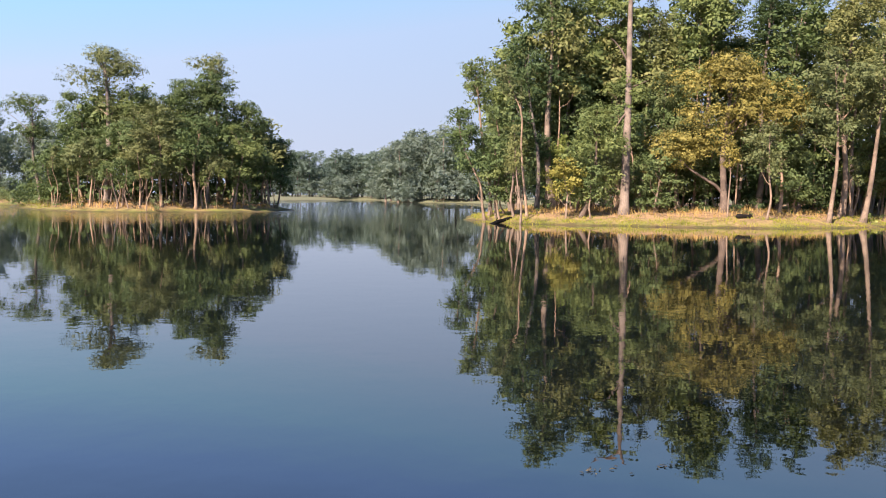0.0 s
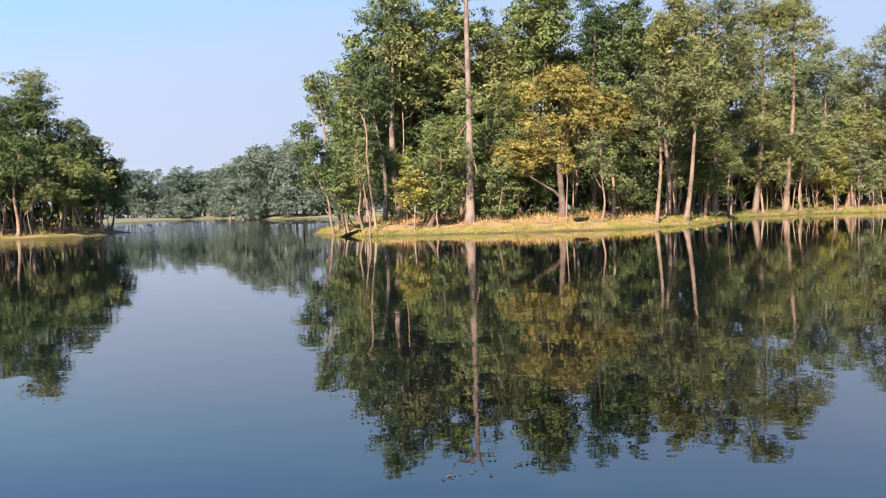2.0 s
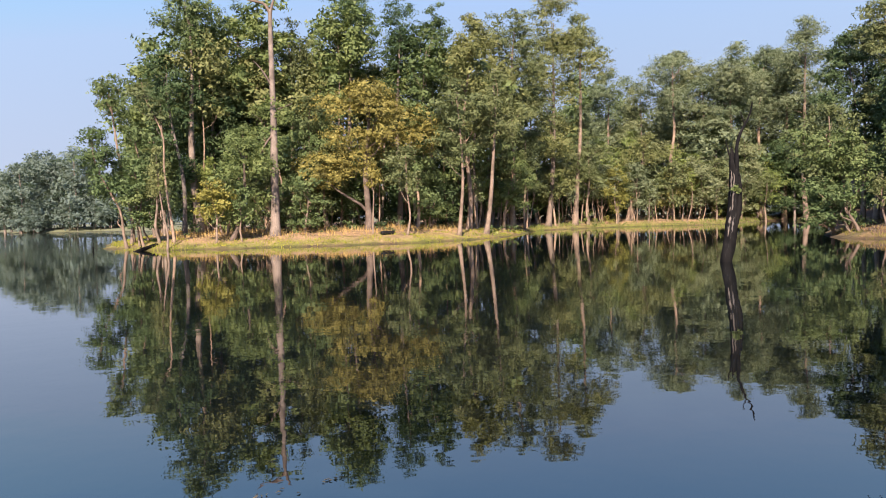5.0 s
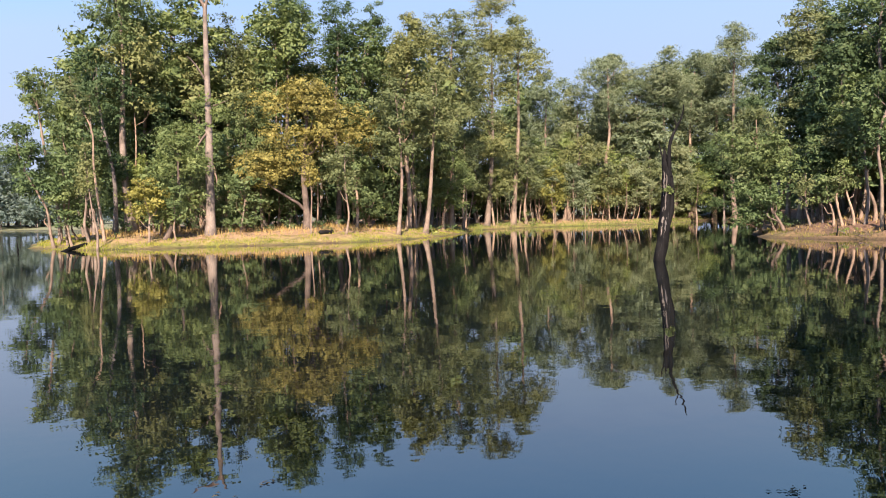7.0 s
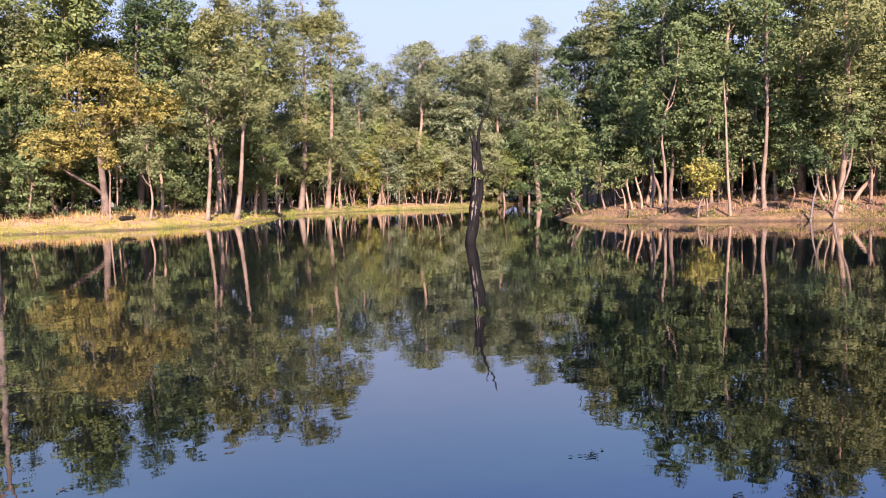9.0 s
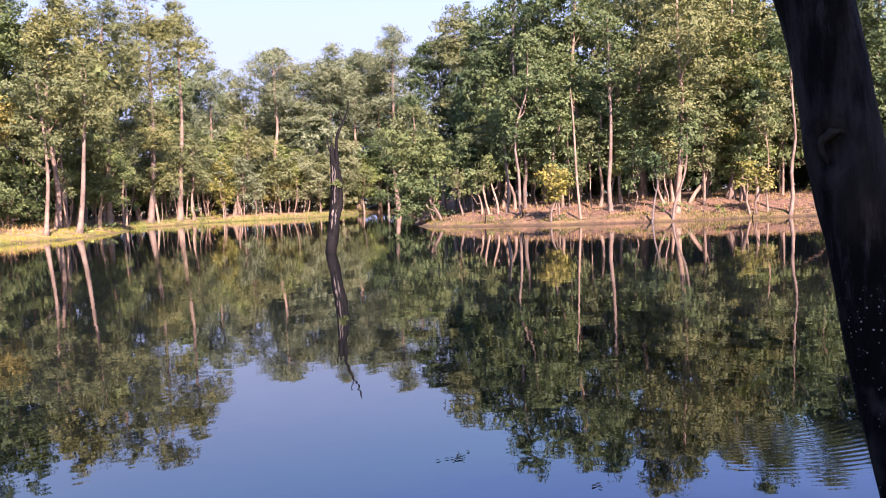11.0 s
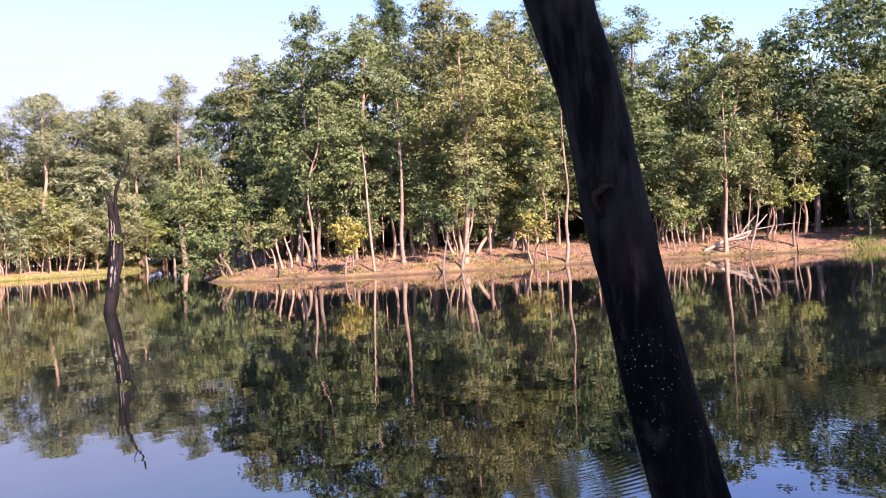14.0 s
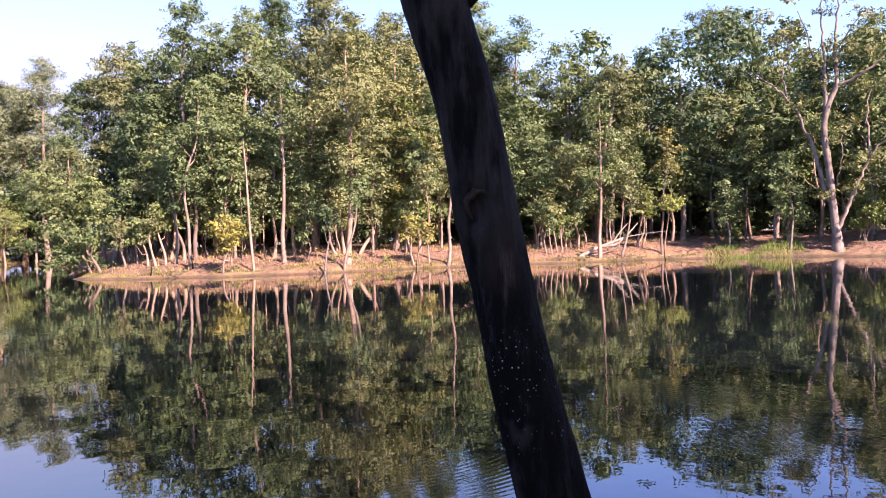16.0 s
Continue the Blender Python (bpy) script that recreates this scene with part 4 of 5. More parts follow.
# slim trunks along the red bank
shore_tree(41.69, 32.55, [(-0.12, 1.01), (-0.34, 2.05), (-0.75, 3.77), (-1.1, 5.49)], 0.246, (6.2, 1.0, 1.7), "green", seed=2001, bark="brown", dens=1.5, label="leafy tree leaning out over the water at the bank's tip")
shore_tree(41.46, 33.49, [(-0.2, 0.73), (-0.36, 1.5), (-0.45, 2.53)], 0.133, (3.9, 1.5, 1.0), "green", seed=2002)
shore_tree(40.08, 30.71, [(-0.28, 0.61), (-0.57, 1.15)], 0.126, (2.7, 1.3, 0.8), "green", seed=2003, bark="brown")
shore_tree(40.83, 29.54, [(-0.16, 0.74), (-0.25, 1.75)], 0.090, (3.2, 1.3, 0.7), "olive", seed=2004)
shore_tree(41.30, 29.06, [(-0.05, 0.54), (-0.14, 1.39)], 0.090, (2.7, 1.2, 0.6), "dark", seed=2005)
shore_tree(40.87, 28.09, [(-0.13, 0.74), (-0.14, 1.57)], 0.106, (2.7, 1.2, 0.5), "green", seed=2006)
shore_tree(40.79, 27.50, [(-0.1, 0.73), (-0.26, 1.56), (-0.23, 2.39)], 0.105, (3.4, 1.4, 0.6), "olive", seed=2007)
shore_tree(41.10, 27.04, [(-0.1, 0.67), (-0.39, 1.51), (-0.49, 2.33)], 0.105, (3.7, 1.5, 0.7), "green", seed=2008)
shore_tree(41.48, 26.64, [(-0.02, 1.27), (-0.07, 2.6), (0.05, 4.6)], 0.123, (7.3, 2.9, 0.8), "dark", seed=2009)
shore_tree(40.74, 25.18, [(-0.09, 1.11), (-0.08, 2.42), (-0.15, 4.04), (0.09, 5.67), (0.54, 7.14)], 0.120, (10.6, 4.7, 1.2), "green", seed=2010, label="slim crooked pale trunk with a high crown on the red bank")
shore_tree(42.60, 25.98, [(0.0, 1.09), (0.01, 2.45), (0.03, 3.81)], 0.160, (7.9, 3.5, 1.0), "dark", seed=2011, bark="brown")
shore_tree(39.13, 22.22, [(0.11, 0.62), (0.37, 1.38), (0.28, 2.16)], 0.080, (3.3, 1.1, 0.8), "yellow", seed=2012, dens=1.2, label="small bright yellow-leaved tree at the red water's edge")
shore_tree(39.54, 21.90, [(0.02, 0.69), (-0.05, 1.31)], 0.065, (2.8, 1.4, 0.5), "yellow", seed=2013)
shore_tree(42.39, 20.05, [(-0.02, 1.25), (-0.04, 2.89), (-0.05, 5.52), (0.01, 8.3)], 0.151, (11.4, 7.2, 1.0), "green", seed=2014, bark="pale")
shore_tree(44.18, 20.96, [(0.13, 0.85), (0.23, 1.88)], 0.052, (4.3, 1.0, 0.6), "lime", seed=2015, label="yellow-green climbing shrub round a pale trunk")
shore_tree(44.63, 20.46, [(0.0, 1.1), (0.01, 2.48), (0.13, 4.2), (-0.03, 5.58)], 0.123, (9.0, 3.9, 0.9), "green", seed=2016)
shore_tree(41.37, 17.18, [(0.0, 1.08), (0.13, 2.18), (0.16, 2.97)], 0.080, (4.2, 2.2, 0.7), "dark", seed=2017)
shore_tree(43.08, 16.40, [(0.03, 0.92), (0.07, 2.22), (0.22, 3.85), (0.29, 6.14), (0.15, 8.1)], 0.181, (13.3, 5.5, 2.0), "olive", seed=2018, dens=1.1, label="tall forked pale trunk with a broad crown on the red bank")
shore_tree(42.34, 16.38, [(0.15, 0.64), (0.31, 1.6), (0.66, 2.56), (0.82, 3.84)], 0.097, (6.4, 3.5, 0.8), "green", seed=2019)
shore_tree(46.98, 17.12, [(0.3, 0.6), (0.75, 1.33)], 0.161, seed=2020, label="slanting broken pale stump on the red bank")
shore_tree(48.84, 15.35, [(0.1, 0.95), (0.28, 2.04), (0.34, 3.86)], 0.110, (7.9, 3.5, 1.1), "gold", seed=2021)
shore_tree(49.03, 15.10, [(-0.01, 0.95), (-0.24, 1.87), (-0.14, 2.79)], 0.092, (5.0, 2.6, 0.8), "gold", seed=2022)
shore_tree(45.73, 13.23, [(-0.11, 0.75), (-0.06, 1.53)], 0.085, (3.1, 1.3, 0.8), "yellow", seed=2023)
shore_tree(45.82, 12.90, [(0.02, 0.68), (0.15, 1.53)], 0.068, (2.7, 1.4, 0.5), "gold", seed=2024)
shore_tree(46.36, 12.44, [(-0.03, 1.31), (-0.01, 3.02), (0.06, 4.39)], 0.069, (6.4, 3.7, 0.6), "olive", seed=2025)
shore_tree(46.54, 11.33, [(0.27, 1.09), (0.21, 2.46), (0.33, 4.17), (0.24, 5.88), (0.12, 7.59)], 0.120, (11.3, 6.9, 0.9), "green", seed=2026)
shore_tree(52.59, 6.57, [(-0.05, 0.75), (0.0, 1.5)], 0.076, (3.6, 1.3, 0.6), "green", seed=2027)
shore_tree(50.47, 5.81, [(-0.05, 0.9), (0.01, 1.8)], 0.073, (4.0, 1.6, 0.5), "olive", seed=2028)
shore_tree(50.41, 5.45, [(-0.05, 0.79), (0.01, 1.58)], 0.072, (3.6, 1.4, 0.5), "green", seed=2029)
shore_tree(51.34, 5.22, [(-0.05, 0.84), (0.01, 1.68)], 0.074, (3.5, 1.5, 0.6), "olive", seed=2030)
shore_tree(51.37, 4.86, [(-0.05, 0.68), (0.0, 1.35)], 0.074, (3.2, 1.1, 0.6), "lime", seed=2031)
shore_tree(54.08, 3.63, [(-0.05, 0.76), (0.0, 1.53)], 0.077, (3.4, 1.3, 0.6), "green", seed=2032)
shore_tree(53.47, 1.75, [(-0.06, 0.66), (-0.0, 1.31)], 0.076, (3.4, 1.1, 0.6), "olive", seed=2033)
shore_tree(51.04, 2.49, [(0.0, 1.36), (0.15, 3.15), (0.36, 5.64)], 0.146, (10.3, 4.6, 1.0), "green", seed=2034)
shore_tree(51.69, 1.18, [(0.23, 0.9), (0.47, 1.97), (0.85, 3.03)], 0.092, (5.5, 2.1, 0.7), "olive", seed=2035)
shore_tree(53.58, 1.42, [(0.09, 0.75), (0.31, 2.23), (0.31, 3.54)], 0.077, (6.0, 3.0, 0.7), "olive", seed=2036)
shore_tree(54.10, 0.19, [(0.17, 0.9), (0.34, 2.02)], 0.097, (4.4, 1.8, 0.7), "lime", seed=2037)
shore_tree(54.10, -0.10, [(0.13, 0.93), (0.27, 2.05)], 0.077, (4.1, 2.1, 0.6), "olive", seed=2038)
shore_tree(52.99, -1.36, [(0.03, 1.13), (0.13, 2.59), (0.24, 4.04), (0.42, 5.49)], 0.095, (8.2, 4.8, 0.8), "gold", seed=2039, dens=0.7, label="thin pale stem with dry golden leaves at the water")
shore_tree(53.18, -1.51, [(0.03, 1.06), (0.08, 1.97), (0.42, 2.8)], 0.048, (3.8, 2.7, 0.9), "lime", seed=2040, form="flat")
shore_tree(57.76, -5.28, [(-0.12, 1.06), (-0.38, 2.64), (-0.42, 4.13)], 0.166, (6.9, 3.0, 1.1), "dark", seed=2041, bark="ash")
shore_tree(54.31, -5.61, [(-0.01, 0.92), (-0.06, 2.02)], 0.098, (4.4, 1.5, 0.9), "green", seed=2042, bark="ash")
shore_tree(57.08, -6.96, [(-0.04, 1.34), (-0.07, 3.26)], 0.103, (6.3, 2.1, 0.9), "dark", seed=2043, bark="ash")
shore_tree(54.75, -8.46, [(-0.04, 1.46), (0.2, 3.09)], 0.099, (5.8, 2.5, 0.9), "dark", seed=2044, bark="ash")
shore_tree(53.03, -9.07, [(0.02, 0.95), (-0.02, 2.18), (0.05, 3.94)], 0.096, (6.0, 1.8, 0.9), "green", seed=2045, bark="ash")
shore_tree(54.20, -13.28, [(0.17, 0.77), (0.31, 1.47)], 0.080, (2.7, 0.9, 0.8), "green", seed=2046, bark="ash")
shore_tree(54.33, -14.02, [(0.02, 0.85), (-0.03, 1.9)], 0.080, (3.3, 1.0, 0.9), "lime", seed=2047, bark="ash")
# slim trunks along the forest point
shore_tree(3.80, 57.47, [(-0.07, 1.16), (-0.14, 2.15)], 0.103, (4.7, 1.8, 0.9), "green", seed=2048)
shore_tree(4.70, 60.42, [(-0.21, 0.72), (-0.25, 1.77), (-0.49, 3.03)], 0.087, (5.5, 2.0, 0.9), "green", seed=2049, bark="brown")
shore_tree(5.01, 56.28, [(-0.07, 1.06), (-0.06, 2.24), (-0.19, 3.8)], 0.121, (6.5, 2.8, 0.9), "olive", seed=2050)
shore_tree(5.12, 52.75, [(0.0, 0.96), (-0.08, 2.43), (-0.31, 3.91)], 0.095, (5.4, 3.2, 0.5), "olive", seed=2051)
shore_tree(5.77, 54.70, [(-0.13, 1.38), (-0.28, 3.3), (-0.46, 5.21), (-0.65, 6.92), (-1.04, 8.44), (-1.59, 9.38)], 0.118, (10.7, 7.9, 1.2), "olive", seed=2052, dens=0.8, form="flat", limbs=7, label="slim pale-barked tree with a thin crown at the water")
shore_tree(9.19, 92.14, [(-0.13, 4.51), (-0.39, 9.0), (-0.27, 12.2), (-0.36, 14.43)], 0.099, (16.7, 12.5, 1.1), "olive", seed=2053, dens=0.7)
shore_tree(8.22, 53.07, [(-0.01, 0.83), (-0.01, 1.78), (-0.19, 2.72)], 0.096, (4.2, 1.4, 1.2), "yellow", seed=2054, dens=1.3, label="small yellow-leaved tree on the grassy shore")
shore_tree(9.35, 54.10, [(0.21, 0.63), (0.5, 1.55), (0.75, 2.6), (0.9, 3.5)], 0.216, (6.8, 1.1, 1.6), "green", seed=2055, bark="brown", dens=1.3, label="low leafy tree on a thick leaning dark trunk")
shore_tree(9.88, 53.19, [(-0.05, 0.73), (-0.06, 1.49)], 0.077, (3.6, 1.3, 0.9), "green", seed=2056)
shore_tree(16.25, 60.14, [(-0.05, 1.07), (-0.18, 2.4)], 0.089, (3.5, 1.6, 1.2), "gold", seed=2057, form="flat", dens=1.3)
shore_tree(21.14, 64.32, [(0.08, 0.87), (0.01, 1.84)], 0.097, (3.3, 0.9, 0.9), "lime", seed=2058)
shore_tree(18.70, 52.15, [(0.0, 1.27), (0.13, 2.84), (0.02, 4.03)], 0.079, (5.2, 3.4, 0.5), "gold", seed=2059, bark="pale")
shore_tree(20.84, 51.01, [(0.04, 1.22), (0.12, 2.59), (-0.03, 3.97)], 0.098, (6.1, 2.6, 1.2), "olive", seed=2060)
shore_tree(44.86, 114.96, [(-0.01, 2.29), (0.28, 5.8), (0.91, 9.29)], 0.353, (13.7, 7.5, 2.2), "dark", seed=2061, bark="brown")
shore_tree(61.71, 141.20, [(-0.05, 1.87), (-0.39, 5.17)], 0.330, (10.1, 2.4, 2.6), "green", seed=2062, bark="brown")
shore_tree(35.53, 74.90, [(0.1, 1.53), (0.21, 2.99)], 0.118, (5.9, 2.3, 0.9), "green", seed=2063)
shore_tree(37.36, 77.46, [(-0.08, 1.47), (0.04, 3.29)], 0.154, (6.6, 2.4, 1.0), "olive", seed=2064)
shore_tree(34.06, 69.51, [(-0.0, 1.81), (-0.03, 4.55), (-0.09, 7.83), (0.09, 10.55)], 0.194, (15.4, 7.8, 1.4), "olive", seed=2065)
shore_tree(39.05, 75.61, [(0.15, 1.2), (0.01, 2.41)], 0.152, (5.3, 1.1, 1.7), "green", seed=2066, dens=1.3)
shore_tree(33.19, 62.88, [(0.24, 1.4), (0.68, 2.89), (0.83, 4.88), (0.73, 8.37), (0.68, 10.12)], 0.178, (14.8, 7.9, 1.5), "olive", seed=2067, label="twin-stemmed pale tree on the grassy shore")
shore_tree(35.52, 66.40, [(0.14, 1.38), (0.05, 3.5), (-0.04, 6.15), (-0.05, 9.32)], 0.161, (14.1, 7.7, 1.3), "olive", seed=2068)
shore_tree(34.84, 63.01, [(0.13, 1.21), (0.07, 2.48)], 0.103, (4.5, 1.5, 0.9), "green", seed=2069)
shore_tree(34.31, 61.36, [(0.04, 1.28), (0.42, 3.0), (0.85, 4.46)], 0.176, (6.9, 1.8, 1.5), "green", seed=2070, dens=1.2)
shore_tree(39.29, 66.22, [(0.05, 1.99), (0.18, 4.68)], 0.138, (9.0, 3.9, 1.1), "olive", seed=2071)
shore_tree(42.79, 71.24, [(0.26, 1.21), (0.52, 2.65), (0.8, 4.38)], 0.089, (7.3, 3.8, 0.8), "olive", seed=2072)
shore_tree(49.04, 77.72, [(0.03, 1.34), (-0.06, 2.62)], 0.131, (5.5, 2.0, 1.7), "olive", seed=2073)
shore_tree(50.04, 77.44, [(0.16, 1.27), (0.01, 2.88)], 0.132, (4.8, 1.6, 1.2), "green", seed=2074)


# trunks that show among the trees of the bay
shore_tree(68.00, 78.67, [(0.22, 3.54), (0.27, 7.07), (0.59, 10.59), (0.4, 13.41)], 0.334, (20.4, 11.3, 3.3), "bay", seed=2201, bark="pale", dens=0.9, label="tall bare-trunked tree behind the bay's shore")
shore_tree(59.00, 75.72, [(0.38, 1.83), (0.85, 3.74), (1.36, 5.33), (1.87, 6.93)], 0.309, (10.1, 5.6, 2.1), "olive", seed=2202, bark="pale", label="leaning pale-trunked tree at the bay")
shore_tree(88.59, 79.43, [(0.12, 3.37), (0.24, 5.88), (0.45, 8.37), (0.49, 12.54)], 0.383, (22.5, 10.0, 3.7), "bay", seed=2203, bark="pale", label="straight reddish-trunked tree at the end of the inlet")
shore_tree(88.32, 84.15, [(0.25, 4.98), (0.55, 9.22), (0.51, 13.46), (1.13, 17.68)], 0.349, (22.7, 13.5, 3.8), "bay", seed=2204, bark="brown", label="tall tree at the end of the inlet")
shore_tree(56.03, 76.70, [(0.03, 1.93), (0.24, 3.81)], 0.170, (6.3, 2.6, 1.6), "olive", seed=2205)
shore_tree(67.14, 74.10, [(0.02, 1.88), (0.24, 3.59)], 0.250, (7.7, 2.6, 2.1), "gold", seed=2206)
shore_tree(52.32, 76.87, [(-0.05, 1.48), (0.14, 2.99)], 0.166, (5.7, 2.4, 1.6), "lime", seed=2207)
shore_tree(71.40, 74.22, [(-0.14, 1.38), (0.09, 3.15)], 0.184, (7.1, 1.9, 2.2), "bay", seed=2208)
shore_tree(81.92, 76.36, [(-0.32, 2.29), (-0.01, 3.85)], 0.160, (7.4, 2.7, 2.1), "lime", seed=2209)
shore_tree(76.95, 75.77, [(0.3, 1.91), (0.54, 3.78)], 0.154, (7.5, 2.4, 2.2), "olive", seed=2210)
# leafy columns between the trunks of the red bank
shore_tree(43.51, 21.86, [(-0.01, 0.68), (0.04, 1.36)], 0.052, (5.4, 1.0, 0.7), "olive", seed=2301, dens=1.2)
shore_tree(43.76, 19.23, [(0.05, 0.54), (0.0, 1.21)], 0.051, (5.6, 1.0, 0.7), "green", seed=2302, dens=1.2)
shore_tree(47.72, 16.51, [(0.06, 0.72), (0.01, 1.44)], 0.072, (6.5, 1.6, 0.9), "olive", seed=2303, dens=1.2)
shore_tree(48.94, 14.70, [(0.1, 0.84), (0.05, 1.75)], 0.091, (10.1, 1.4, 1.1), "lime", seed=2304, dens=1.1, label="bright yellow-green leafy tree above the red bank")
shore_tree(51.92, 36.38, [(-0.02, 0.68), (0.09, 1.52)], 0.068, (5.7, 1.0, 0.9), "green", seed=2305, dens=1.2)
shore_tree(43.00, 23.08, [(0.05, 0.61), (0.01, 1.28)], 0.052, (5.3, 1.0, 0.6), "green", seed=2306, dens=1.2)
shore_tree(43.42, 25.58, [(-0.02, 0.52), (0.07, 1.21)], 0.054, (5.7, 1.0, 0.7), "green", seed=2307, dens=1.2)
shore_tree(45.31, 17.86, [(0.05, 0.52), (0.0, 1.21)], 0.052, (5.3, 1.2, 0.7), "olive", seed=2308, dens=1.2)
shore_tree(52.48, 6.67, [(0.06, 0.75), (0.0, 1.5)], 0.057, (7.1, 1.5, 0.9), "green", seed=2309, dens=1.2)
shore_tree(53.61, 4.54, [(0.06, 0.76), (0.0, 1.52)], 0.058, (6.8, 1.5, 1.0), "olive", seed=2310, dens=1.2)

understorey(along_shore(53, 91, 44, 60, 2.0, 56, 3.2, 6.5), "young leafy trees at the edge of the red bank's wood", 10, 5.0, 8.0, ("green", "olive", "green", "dark", "olive"), (1.0, 1.5), 0.27, 0.22)
wood_fill(along_shore(4, 17, 50, 66, 2.4, 57, 5.5, 8.5), "young leafy tree at the edge of the forest point", "leafy edge of the forest point", 12, 4.5, 7.5, ("green", "olive", "green", "lime", "olive"), (1.0, 1.5), 0.25, 0.22)
shore_tree(40.9, 31.9, [(-0.2, 0.8), (-0.7, 1.6), (-1.3, 2.4)], 0.1, (3.6, 0.2, 1.5), "green", seed=2101, dens=1.4, label="leafy boughs hanging over the water at the bank's tip")
shore_tree(42.2, 33.2, [(-0.1, 0.9), (-0.5, 2.4), (-0.9, 4.4)], 0.11, (7.6, 2.4, 1.5), "olive", seed=2102)


# ---- dead wood ----
def limb_part(name, parent, pts, radii, mat, sides=10, rng=None, rough=0.0, label=""):
    v, q = tube(pts, radii, sides, rng, rough)
    return part(name, mesh_of(name, v, q, mat), parent, label)


def tall_snag():
    rng = np.random.default_rng(21)
    x, y = 12.43, 54.6
    base = tagged(new("dead_tree"), "tall bare brown trunk with a forked dead top", "dead tree")
    base.location = (x, y, ground_z(x, y))
    line = curve3([(0, 0, -0.4), (0.05, 0, 2.5), (0.13, 0, 8), (0.1, 0, 11), (0.1, 0, 13.4), (0.13, 0, 15.5)], 30)
    t = np.linspace(0, 1, 30)
    stem = limb_part("trunk", base, line, 0.33 - 0.2 * t + 0.2 * np.exp(-t * 30), BARK["grey"], 14, rng, 0.05)
    limb_part("limb", base, curve3([(0.13, 0, 15.2), (-0.2, 0, 15.9), (-0.9, 0.2, 16.0), (-1.5, 0.3, 16.1), (-1.9, 0.3, 16.6)], 10), np.linspace(0.13, 0.03, 10), BARK["brown"], 7)
    limb_part("limb", base, curve3([(0.13, 0, 15.2), (0.25, 0, 15.7), (0.35, -0.1, 16.1), (0.6, -0.1, 16.4)], 8), np.linspace(0.13, 0.05, 8), BARK["brown"], 7)
    limb_part("limb", base, curve3([(0.1, 0, 10.2), (-0.3, -0.1, 10.9), (-0.8, -0.1, 11.6), (-1.2, -0.2, 11.9)], 8), np.linspace(0.09, 0.03, 8), BARK["brown"], 6)
    limb_part("limb", base, curve3([(0.1, 0, 7.0), (-0.4, -0.2, 6.5), (-0.9, -0.2, 5.6)], 8), np.linspace(0.09, 0.03, 8), BARK["brown"], 6)
    limb_part("limb", base, curve3([(0.1, 0, 8.6), (0.7, -0.2, 8.8), (1.4, -0.3, 9.1)], 8), np.linspace(0.06, 0.02, 8), BARK["brown"], 6)
    c = np.array([(0.1, -0.3, 9.0), (0.7, -0.3, 8.9), (0.2, -0.3, 8.2), (-0.2, -0.2, 9.4), (0.1, -0.4, 7.4), (-0.5, -0.3, 7.2), (0.3, -0.3, 6.2)])
    v, q = crown_leaves(c, np.array([0.55, 0.4, 0.4, 0.35, 0.4, 0.35, 0.3]), 0.22, 5.0, rng)
    tagged(part("climber", mesh_of("climber", v, q, LEAF["lime"]), stem, "leafy climber round the middle of the trunk"), kind="stuff")


